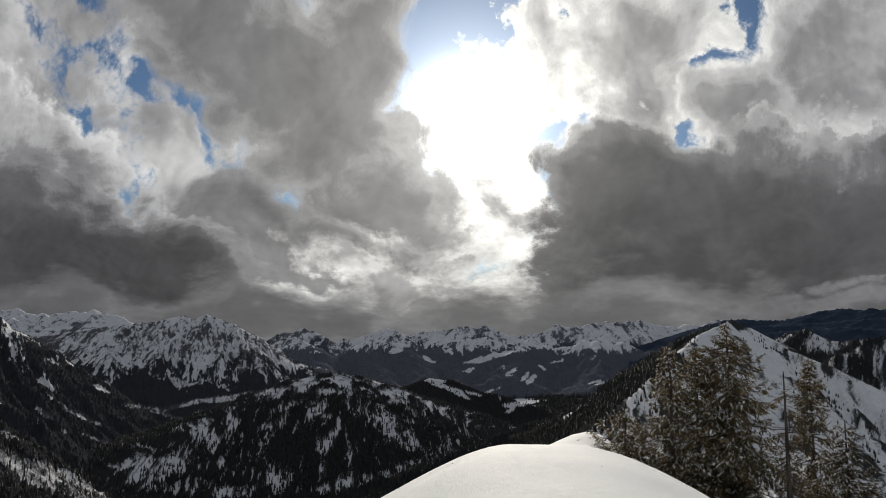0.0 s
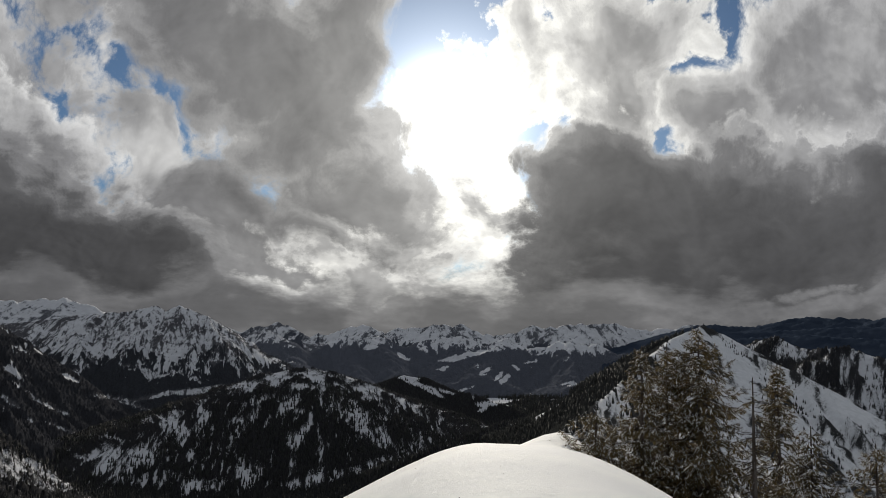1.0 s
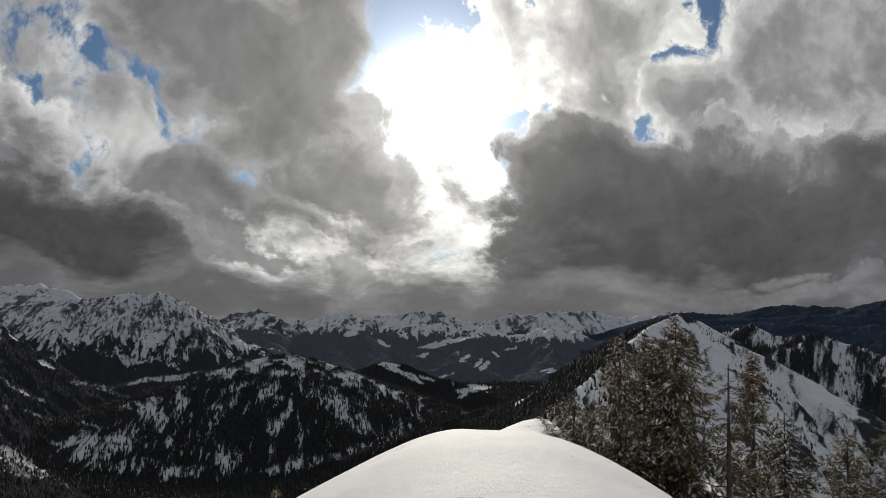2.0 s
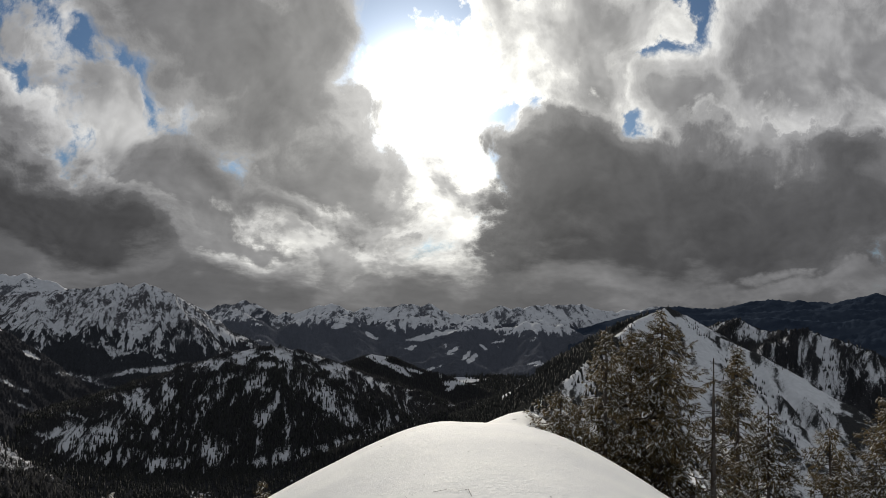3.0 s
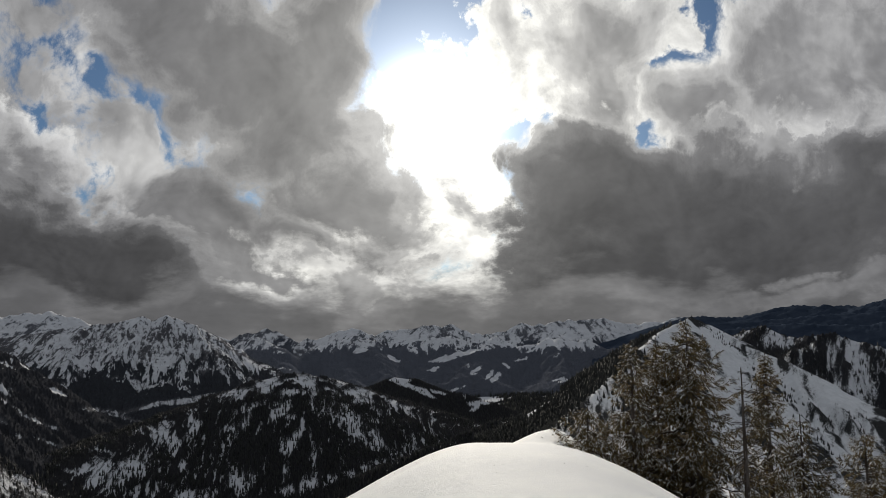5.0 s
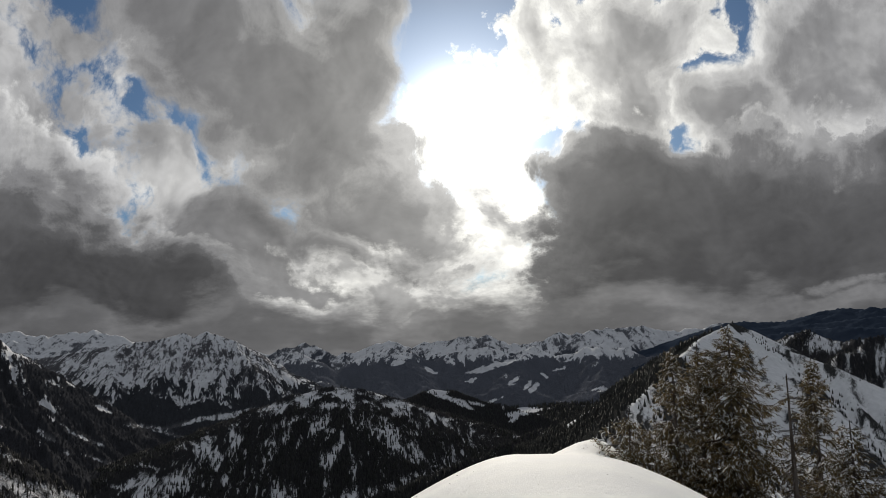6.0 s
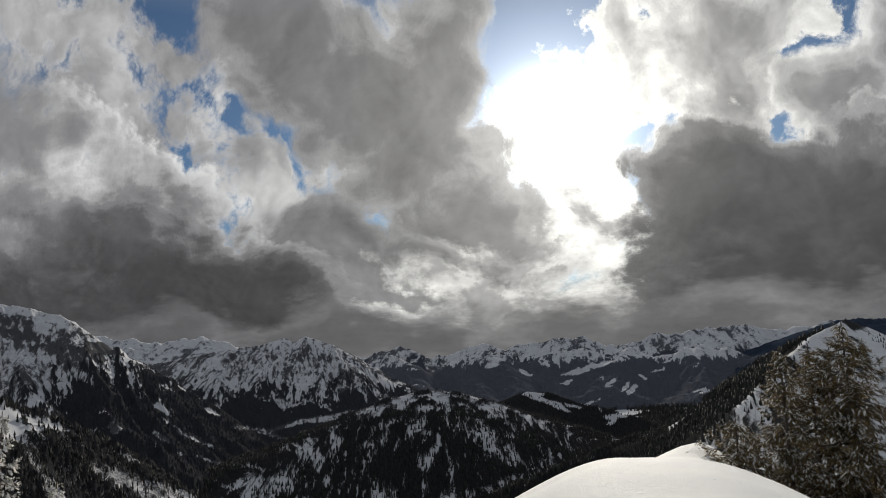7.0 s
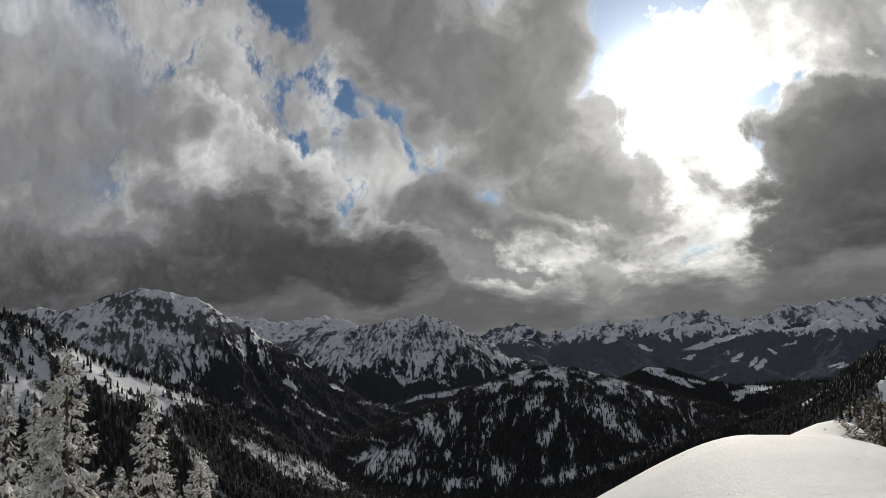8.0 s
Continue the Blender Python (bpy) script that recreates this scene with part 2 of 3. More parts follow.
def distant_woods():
    """Far conifer slopes that read as one dark surface, blued in colour for haze, with a few pale clearings."""
    m = Mat("hazed_wooded_range", 0.95, 0.0)
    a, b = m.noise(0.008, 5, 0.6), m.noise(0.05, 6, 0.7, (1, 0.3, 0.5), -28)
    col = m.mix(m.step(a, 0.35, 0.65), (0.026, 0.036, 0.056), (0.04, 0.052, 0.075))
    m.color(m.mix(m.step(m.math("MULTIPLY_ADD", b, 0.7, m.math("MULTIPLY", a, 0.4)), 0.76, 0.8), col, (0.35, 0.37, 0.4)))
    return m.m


def conifer_material(name, dark, light, rime, amount):
    """Needles, rimed in patches; light passes through them a little."""
    m = Mat(name, 0.75, 0.2)
    a, b = m.noise(1.3, 4), m.noise(14.0, 4, 0.7)
    green = m.mix(m.step(a, 0.35, 0.7), dark, light)
    col = m.mix(m.step(m.math("MULTIPLY_ADD", b, 0.7, m.math("MULTIPLY", a, 0.4)), 0.75 - amount, 0.83 - amount), green, rime)
    m.color(col)
    out = m.t.nodes["Material Output"]
    glassy, mixer = m.t.nodes.new("ShaderNodeBsdfTranslucent"), m.t.nodes.new("ShaderNodeMixShader")
    mixer.inputs[0].default_value = 0.42
    m.t.links.new(col, glassy.inputs["Color"])
    m.t.links.new(m.b.outputs[0], mixer.inputs[1])
    m.t.links.new(glassy.outputs[0], mixer.inputs[2])
    m.t.links.new(mixer.outputs[0], out.inputs["Surface"])
    return m.m


def bark_material():
    m = Mat("grey_bark", 0.9, 0.1)
    m.color(m.mix(m.step(m.noise(9.0, 5, 0.6, (1, 1, 0.3)), 0.4, 0.65), (0.07, 0.055, 0.045), (0.16, 0.14, 0.125)))
    return m.m


SNOW = snow_material()


# ---- terrain tools ----
def lattice(ix, iy, seed):
    h = (ix.astype(np.int64) * 374761393 + iy.astype(np.int64) * 668265263 + seed * 974634529) & 0xFFFFFFFF
    h = ((h ^ (h >> 13)) * 1274126177) & 0xFFFFFFFF
    return ((h ^ (h >> 16)) & 0xFFFF) / 65535.0


def value_noise(x, y, seed=0):
    ix, iy = np.floor(x), np.floor(y)
    fx, fy = x - ix, y - iy
    fx, fy = fx * fx * (3 - 2 * fx), fy * fy * (3 - 2 * fy)
    a, b = lattice(ix, iy, seed), lattice(ix + 1, iy, seed)
    c, d = lattice(ix, iy + 1, seed), lattice(ix + 1, iy + 1, seed)
    return (a * (1 - fx) + b * fx) * (1 - fy) + (c * (1 - fx) + d * fx) * fy


def fbm(x, y, size, octaves=5, seed=0, ridged=False, gain=0.5):
    """Fractal noise, about -0.5 to 0.5 (ridged: 0 at valleys to 1 on crests)."""
    total, amp, norm = np.zeros_like(x), 1.0, 0.0
    for k in range(octaves):
        s = 2.03 ** k / size
        v = value_noise(x * s + 17.3 * k, y * s - 9.1 * k, seed + k)
        total += amp * ((1 - np.abs(2 * v - 1)) if ridged else (v - 0.5))
        norm += amp
        amp *= gain
    return total / norm


def place(az, el, d):
    """The point at azimuth az (right of north), elevation el as seen from the summit, d metres away on the map."""
    return np.array((d * math.sin(radians(az)), d * math.cos(radians(az)), EYE + d * math.tan(radians(el))))


def smooth(v, lo, hi):
    k = np.clip((v - lo) / (hi - lo), 0, 1)
    return k * k * (3 - 2 * k)


def fall_lines(x, y, down, apex, reach, size, seed, octaves=5, stretch=0.16, ridged=False):
    """Noise drawn out down the slope; the lines spread from the top at azimuth apex."""
    az = np.arctan2(x, y) - radians(apex)
    r = np.hypot(x, y).mean()
    across = r * az / (1 + np.maximum(down, 0) / reach) + fbm(x, y, size * 6, 4, seed + 40) * size * 3.2
    return fbm(across, down * stretch, size, octaves, seed, ridged, 0.62)


def crest_height(crest, slope, rough, seed, flutes=(0.0, 0.0, 1000.0, 0.0), calm=0.0, ribs=(), rib_slope=None):
    """A height function for a ridge through the given crest points, with ribs that run down from it and gullies down its
    sides: flutes = (width, apex, reach, depth). calm: within this distance of the summit the relief is small. It also gives
    the way down from the crest."""
    lines = [[place(*p) for p in line] for line in (crest, *[wander(r, 0.9 if not calm else 0.5, seed) for r in ribs])]
    width, apex, reach, depth = flutes

    def height(x, y, way_down=False):
        best = np.full(x.shape, -1e9)
        away = np.full(x.shape, 1e9)
        for n, line in enumerate(lines):
            grade = slope if n == 0 else (rib_slope or slope * 1.25)
            for p, q in zip(line, line[1:]):
                dx, dy = q[0] - p[0], q[1] - p[1]
                k = np.clip(((x - p[0]) * dx + (y - p[1]) * dy) / (dx * dx + dy * dy), 0, 1)
                dist = np.hypot(x - p[0] - k * dx, y - p[1] - k * dy)
                best = np.maximum(best, p[2] + k * (q[2] - p[2]) - grade * dist)
                if n == 0:
                    away = np.minimum(away, dist)
        amp = rough * (0.25 + 0.75 * np.clip(away / (rough * 6), 0, 1))
        if calm:
            amp = amp * np.clip(np.hypot(x, y) / calm, 0.04, 1)
        best = best + fbm(x, y, rough * 4, 5, seed, False, 0.5) * amp
        if depth:
            gully = fall_lines(x, y, away, apex, reach, width, seed + 7, 4, 0.14, True) - 0.62
            best = best + gully * depth * np.clip(away / (width * 1.2), 0.12, 1)
        return (best, away) if way_down else best

    return height


def jagged(crest, amount, levels, seed):
    """A crest with smaller tops and notches between its given points."""
    rng = random.Random(seed)
    for k in range(levels):
        fine = [crest[0]]
        for p, q in zip(crest, crest[1:]):
            mid = rng.uniform(0.35, 0.65)
            fine += [(p[0] + mid * (q[0] - p[0]), p[1] + mid * (q[1] - p[1]) + rng.uniform(-1, 0.8) * amount * 0.6 ** k, p[2] + mid * (q[2] - p[2]) + rng.uniform(-30, 30)), q]
        crest = fine
    return crest


def wander(line, amount, seed):
    """A rib that bends from side to side on its way down."""
    rng = random.Random(seed + len(line) + int(line[0][0] * 10))
    for k in range(2):
        bent_line = [line[0]]
        for p, q in zip(line, line[1:]):
            side = rng.uniform(-1, 1) * amount * 0.6 ** k
            bent_line += [((p[0] + q[0]) / 2 + side, (p[1] + q[1]) / 2 + rng.uniform(-0.12, 0.04) * amount, (p[2] + q[2]) / 2), q]
        line = bent_line
    return line


def auto_ribs(crest, seed, run, fall, jitter):
    """Ribs that leave a crest at its tops and run down towards the viewer's side."""
    rng = random.Random(seed)
    ribs = []
    for a, b, c in zip(crest, crest[1:], crest[2:]):
        if b[1] >= min(a[1], c[1]):
            turn = rng.uniform(-jitter, jitter)
            ribs.append(wander([b, (b[0] + turn * 0.6, b[1] - fall * 0.5, b[2] - run * 0.45), (b[0] + turn, b[1] - fall, b[2] - run)], 0.2, seed))
    return ribs


def sheet(name, X, Y, Z, mat, cover=None):
    """A grid mesh over the arrays X, Y, Z."""
    n, k = X.shape
    me = bpy.data.meshes.new(name)
    me.vertices.add(n * k)
    me.vertices.foreach_set("co", np.stack([X, Y, Z], -1).astype(np.float32).ravel())
    i = (np.arange(n - 1)[:, None] * k + np.arange(k - 1)[None]).ravel()
    quads = np.stack([i, i + k, i + k + 1, i + 1], -1).ravel()
    me.loops.add(len(quads))
    me.loops.foreach_set("vertex_index", quads.astype(np.int32))
    me.polygons.add(len(i))
    me.polygons.foreach_set("loop_start", (np.arange(len(i)) * 4).astype(np.int32))
    me.update(calc_edges=True)
    me.polygons.foreach_set("use_smooth", np.ones(len(i), bool))
    me.materials.append(mat)
    me.validate()
    for key, values in zip(("dark", "wood"), cover or ()):
        me.attributes.new(key, "FLOAT", "POINT").data.foreach_set("value", np.clip(values, 0, 1).astype(np.float32).ravel())
    return new(name, me)


def fan(az0, az1, d0, d1, na, nd, power=1.0):
    """Grid coordinates of a sector seen from the summit."""
    a = np.radians(np.linspace(az0, az1, na))[:, None]
    d = (d0 + (d1 - d0) * np.linspace(0, 1, nd) ** power)[None]
    return d * np.sin(a), d * np.cos(a)


def mountain(name, crest, slope, rough, seed, mat, label, az, dist, grid, dress, flutes=(0.0, 0.0, 1000.0, 0.0), category="mountain", calm=0.0, ribs=(), rib_slope=None, canopy=9.0):
    """One mountain; where forest covers it the ground rises into uneven treetops, up to canopy metres high."""
    f = crest_height(crest, slope, rough, seed, flutes, calm, ribs, rib_slope)
    X, Y = fan(*az, *dist, *grid)
    Z, down = f(X, Y, True)
    Z = np.maximum(Z, VALLEY - 95)
    dark, wood = dress(X, Y, Z, down)
    tops = np.random.default_rng(seed).random(X.shape) ** 1.5 * canopy
    ob = sheet(name, X, Y, Z + tops * smooth(dark, 0.35, 0.8) * wood, mat, (dark, wood))
    return tagged(ob, label, category, kind="structure"), f


VALLEY = -250.0


def seen_at(x, y, z):
    """Across and down in the summit's outlook towards the north (as the cloud banks are given)."""
    f = y * math.cos(TILT) + (z - EYE) * math.sin(TILT)
    u = -y * math.sin(TILT) + (z - EYE) * math.cos(TILT)
    return 784 + 1305 * x / f, 441 - 1305 * u / f


def outside(x, y, z, glades, fray=1.0, soft=0.25):
    """1 outside the clearings (x, y, reach, height, turn), 0 inside, with ragged edges."""
    px, py = seen_at(x, y, z)
    px, py = px + fbm(x, y, 60, 4, 77) * 40 * fray, py + fbm(x, y, 60, 4, 78) * 30 * fray
    near = np.full(x.shape, 9.0)
    for gx0, gy0, rx, ry, turn in glades:
        c, s = math.cos(radians(turn)), math.sin(radians(turn))
        u, v = (px - gx0), -(py - gy0)
        near = np.minimum(near, np.hypot((u * c + v * s) / rx, (v * c - u * s) / ry))
    return np.clip((near - 0.9) / soft, 0, 1)


def alpine(timber, fade, rocky, apex, reach, size, seed, glades=0.16, bands=0.0, ragged=4.0, clear=()):
    """Cover of a high mountain: snow with rock down the fall lines, forest in fingers below the timber line (a height, or
    azimuths and heights in turn)."""
    def dress(x, y, z, down):
        streak = fall_lines(x, y, down, apex, reach, size, seed)
        broad = fbm(x, y, size * 9, 4, seed + 3)
        thin = fall_lines(x, y, down, apex, reach, size * 0.35, seed + 6, 4, 0.2)
        rock = rocky + streak * 1.0 + thin * 0.9 + fbm(x, y, size * 0.8, 3, seed + 13) * 0.8 + broad * 0.9
        if bands:
            wavy = z + fbm(x, y, size * 14, 4, seed + 9) * 150 + 0.12 * x
            rock = rock + bands * fbm(wavy, x * 0.12, 14, 4, seed + 5) * smooth(down, 330, 60) * smooth(fbm(x, y, size * 12, 3, seed + 8), -0.2, 0.15)
        line = timber if np.isscalar(timber) else np.interp(np.degrees(np.arctan2(x, y)), timber[::2], timber[1::2])
        wood = smooth((line - z) / fade + streak * ragged + thin * ragged * 0.8 + broad * 2.0, -0.9, 0.9)
        meadow = smooth(fbm(x, y, size * 6, 4, seed + 11) + 0.35 * streak, glades, glades + 0.05)
        wood = wood * (1 - 0.95 * meadow)
        if clear:
            wood = wood * outside(x, y, z, clear, 0.3, 0.5)
        return np.maximum(rock, wood * 1.05), smooth(wood, 0.15, 0.5)
    return dress


def all_wood(share=1.0):
    return lambda x, y, z, down: (np.full(x.shape, share), np.ones_like(x))


# ---- ground: one sheet from the summit's foot over the valley to the horizon ----
def ground_height(x, y):
    r = np.hypot(x, y)
    fall = -8 - 0.62 * np.maximum(r - 14, 0)
    floor = VALLEY + fbm(x, y, 520, 5, 3) * 90
    k = 40.0
    return np.logaddexp(fall / k, floor / k) * k - 6


VALLEY_GLADES = [(205, 795, 60, 2.5, -22), (150, 742, 30, 3, -25), (80, 735, 18, 4, -30), (405, 706, 40, 5, 6), (330, 716, 46, 3.5, 14), (255, 722, 40, 3, -8), (300, 738, 30, 3, -14), (440, 697, 26, 3, 4), (180, 690, 16, 4, -20), (900, 715, 60, 6, 6), (935, 722, 22, 4, 10)]
X, Y = fan(-180, 180, 8, 4980, 360, 170, 2.0)
GROUND = cover_material("valley_woods_and_meadows", 0.02, wood=(0.022, 0.023, 0.026))
Z = ground_height(X, Y)
inside = outside(X, Y, Z, VALLEY_GLADES, 0.3)
speck = smooth(fbm(X, Y, 120, 5, 33) + 0.5 * fbm(X, Y, 30, 3, 34), 0.16, 0.22) * 0.5
north = Y > np.abs(X) * 0.3
bare = np.where(north, np.minimum(inside, 1 - speck), 1 - speck)
ground = tagged(sheet("ground", X, Y, Z, GROUND, (bare, np.ones_like(X))), "dark forested valley floor with snowy clearings", "ground", kind="structure")

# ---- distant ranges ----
# rock and forest colours are lifted and blued to stand in for aerial haze
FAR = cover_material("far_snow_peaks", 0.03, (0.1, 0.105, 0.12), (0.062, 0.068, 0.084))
FAR_CREST = [(-34, 1.75, 4700), (-30.2, 1.77, 4700), (-28.1, 1.38, 4700), (-25.6, 1.56, 4700), (-23, 1.0, 4700), (-18, 0.3, 4700), (-13.8, -0.1, 4650), (-12, 0.25, 4600), (-9.7, 0.25, 4600), (-8, -0.4, 4600), (-4.3, 0.55, 4600), (-3, 0.1, 4600), (-1.5, 0.42, 4600), (2.4, 0.65, 4600), (5, 0.0, 4600), (7, 0.2, 4600), (10.2, 0.8, 4600), (12.7, 0.95, 4600), (17.2, 0.75, 4600), (19.6, 0.9, 4600), (24, 0.6, 4600)]
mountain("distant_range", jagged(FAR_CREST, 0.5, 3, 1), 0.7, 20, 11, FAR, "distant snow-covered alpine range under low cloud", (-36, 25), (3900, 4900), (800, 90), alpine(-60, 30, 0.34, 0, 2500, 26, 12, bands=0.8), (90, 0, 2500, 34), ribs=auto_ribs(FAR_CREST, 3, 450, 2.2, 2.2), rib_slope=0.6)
# foothill rock and woods also carry haze in their paler, bluer colour
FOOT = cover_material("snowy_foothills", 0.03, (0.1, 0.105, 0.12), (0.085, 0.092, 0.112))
FOOT_CREST = [(-16, -1.6, 3700), (-13.1, -0.66, 3800), (-10.9, -0.25, 3800), (-8, -1.7, 3700), (-5.9, -0.4, 3850), (-4.1, 0.0, 3900), (-1.9, -1.1, 3800), (0.3, -0.55, 3850), (2.9, -0.15, 3850), (5, -1.0, 3800), (6.8, -0.15, 3850), (8.7, -0.85, 3800), (11.9, -0.15, 3850), (14.4, -0.9, 3800), (17, -1.5, 3700), (21, -2.2, 3600)]
FOOT_GLADES = [(868, 632, 34, 3, 14), (902, 660, 9, 2, 30), (940, 672, 4, 8, -30), (928, 668, 3, 7, -30), (760, 637, 9, 4, -30), (700, 622, 10, 2, 20), (1060, 678, 16, 1.5, 0), (830, 655, 7, 1.5, 20), (985, 640, 9, 1.5, 20), (1010, 622, 12, 2, 24), (870, 690, 12, 1.5, 10), (960, 650, 6, 2, -30)]


def foothill_cover(x, y, z, down):
    dark, wood = alpine(-62, 26, 0.38, 0, 2500, 24, 22, 0.3, ragged=3.0)(x, y, z, down)
    return dark * np.maximum(outside(x, y, z, FOOT_GLADES, 0.4, 1.0), 1 - wood), wood


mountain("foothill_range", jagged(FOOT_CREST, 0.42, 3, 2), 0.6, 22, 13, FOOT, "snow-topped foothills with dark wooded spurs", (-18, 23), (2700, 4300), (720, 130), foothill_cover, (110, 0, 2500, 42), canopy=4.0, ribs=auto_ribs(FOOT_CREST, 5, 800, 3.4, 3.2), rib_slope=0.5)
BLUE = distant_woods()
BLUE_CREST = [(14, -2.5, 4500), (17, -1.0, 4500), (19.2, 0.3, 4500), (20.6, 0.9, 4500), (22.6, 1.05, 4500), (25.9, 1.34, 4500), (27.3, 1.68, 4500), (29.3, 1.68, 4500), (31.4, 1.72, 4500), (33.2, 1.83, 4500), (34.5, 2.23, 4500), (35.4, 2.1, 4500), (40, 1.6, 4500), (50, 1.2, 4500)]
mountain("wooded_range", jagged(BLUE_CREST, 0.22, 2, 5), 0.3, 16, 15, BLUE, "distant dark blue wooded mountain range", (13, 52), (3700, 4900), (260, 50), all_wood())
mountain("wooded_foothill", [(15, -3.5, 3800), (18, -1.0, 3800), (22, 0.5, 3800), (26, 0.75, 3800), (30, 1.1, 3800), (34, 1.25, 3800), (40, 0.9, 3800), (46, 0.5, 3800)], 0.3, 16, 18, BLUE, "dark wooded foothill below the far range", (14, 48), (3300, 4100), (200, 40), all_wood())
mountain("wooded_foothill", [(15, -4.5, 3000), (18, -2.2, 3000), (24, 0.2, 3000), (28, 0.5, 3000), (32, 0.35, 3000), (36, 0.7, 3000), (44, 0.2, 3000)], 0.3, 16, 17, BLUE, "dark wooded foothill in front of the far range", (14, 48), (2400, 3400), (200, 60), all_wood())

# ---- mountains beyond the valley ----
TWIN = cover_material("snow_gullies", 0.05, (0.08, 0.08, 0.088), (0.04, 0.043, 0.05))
TWIN_CREST = [(-34, -1.2, 3300), (-28.2, 0.0, 3300), (-25.2, 0.45, 3250), (-23, 0.75, 3200), (-21.8, 0.9, 3200), (-19.4, 1.5, 3150), (-18.6, 1.1, 3150), (-17.7, 1.58, 3100), (-15.7, 0.8, 3050), (-14.4, -0.1, 3000), (-13.2, -1.4, 2950), (-11.9, -2.4, 2900), (-10.5, -3.4, 2850)]
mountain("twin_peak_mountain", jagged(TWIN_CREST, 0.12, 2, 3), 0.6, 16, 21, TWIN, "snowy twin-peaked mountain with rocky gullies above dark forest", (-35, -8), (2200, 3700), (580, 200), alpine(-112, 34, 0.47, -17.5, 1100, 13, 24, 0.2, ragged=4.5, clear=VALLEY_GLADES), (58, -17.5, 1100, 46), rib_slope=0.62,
         ribs=[[(-17.7, 1.4, 3100), (-17, -1, 2800), (-16.5, -4, 2450)], [(-19.4, 1.35, 3150), (-20.3, -1, 2850), (-20.5, -3.8, 2550)], [(-23, 0.75, 3200), (-24, -1.2, 2900), (-24.5, -3.8, 2550)], [(-15.7, 0.85, 3050), (-14.5, -1.5, 2750), (-13.5, -3.9, 2500)]])
ROCKY = cover_material("snow_and_rock_faces", 0.06, (0.085, 0.085, 0.09), (0.034, 0.035, 0.04))
MASSIF_CREST = [(-60, 2.5, 2700), (-52, 2.2, 2600), (-46.8, 2.4, 2500), (-44.8, 3.25, 2450), (-43.5, 2.9, 2420), (-41.2, 3.4, 2400), (-40.5, 3.9, 2400), (-38.4, 4.35, 2380), (-36.2, 4.0, 2350), (-34.6, 3.55, 2300), (-33.4, 2.7, 2280), (-32.2, 1.8, 2250), (-30.6, 0.3, 2200), (-29, -1.4, 2150), (-27.4, -2.9, 2100), (-25.0, -4.8, 2050), (-22.0, -6.5, 2000)]
mountain("massif", jagged(MASSIF_CREST, 0.1, 2, 4), 0.7, 16, 31, ROCKY, "broad snow-streaked rocky massif with wooded flanks", (-62, -19), (1500, 2900), (680, 190), alpine((-38, -100, -33, -20, -30, 5), 48, 0.46, -37.5, 900, 11, 34, 0.22, 2.4, 5.5, VALLEY_GLADES), (50, -37.5, 900, 40), rib_slope=0.7,
         ribs=[[(-38.4, 4.35, 2380), (-37, 0.3, 2050), (-35, -4, 1700)], [(-34.6, 3.55, 2300), (-32.3, -0.8, 2000), (-30, -4.8, 1650)], [(-41, 3.4, 2400), (-42, 0.2, 2100), (-41, -3, 1750)], [(-45, 3.2, 2450), (-46, 0, 2150), (-47, -3, 1800)]])

# ---- nearer ridges ----
FLOOR = cover_material("snowy_hillside", 0.12, (0.04, 0.039, 0.037), (0.03, 0.03, 0.032))
WEST_GLADES = [(60, 842, 110, 17, -24), (165, 868, 60, 8, -30), (110, 806, 80, 3, -22), (70, 775, 26, 3, 40), (18, 772, 40, 3, -30), (-150, 700, 30, 5, -30), (-120, 860, 90, 9, -52), (225, 838, 50, 2.5, -25)]


def west_cover(x, y, z, down):
    low = smooth(-34 - z + fbm(x, y, 60, 4, 92) * 80, -10, 22)
    dots = 0.2 + smooth(fbm(x, y, 14, 4, 96), 0.05, 0.2) * 0.5
    edge = smooth(down, 9, 3)
    return np.maximum(np.maximum(low * np.maximum(outside(x, y, z, WEST_GLADES, 1.0, 0.5), 0.6) * (0.86 + 0.8 * fbm(x, y, 10, 4, 99)), dots), edge), np.ones_like(x)


_, fore_h = mountain("snowy_shoulder", [(-60, 5.5, 620), (-50, 3.8, 640), (-46.8, 2.6, 650), (-45.2, 1.95, 660), (-43.4, 0.55, 670), (-41.7, -0.4, 690), (-38.1, -2.0, 720), (-35, -3.5, 760), (-31.5, -5.2, 800), (-28.3, -7.3, 840), (-26, -10.0, 880)], 0.85, 12, 41, FLOOR, "snowy shoulder with scattered conifers dropping to dark woods", (-62, -12), (330, 1050), (380, 170), west_cover)
HILL_GLADES = [(690, 752, 62, 15, -42), (625, 718, 26, 9, -28), (374, 792, 9, 34, 14), (255, 836, 26, 24, 30), (305, 826, 20, 17, 25), (415, 752, 8, 20, 14), (496, 856, 22, 16, 30), (415, 872, 26, 10, 0),
               (505, 720, 26, 7, 14), (650, 848, 75, 7, 14), (585, 870, 24, 7, 10), (560, 740, 7, 26, -24), (592, 775, 6, 30, -24), (700, 688, 22, 6, -26), (325, 862, 30, 10, 10), (470, 835, 6, 14, 10)]


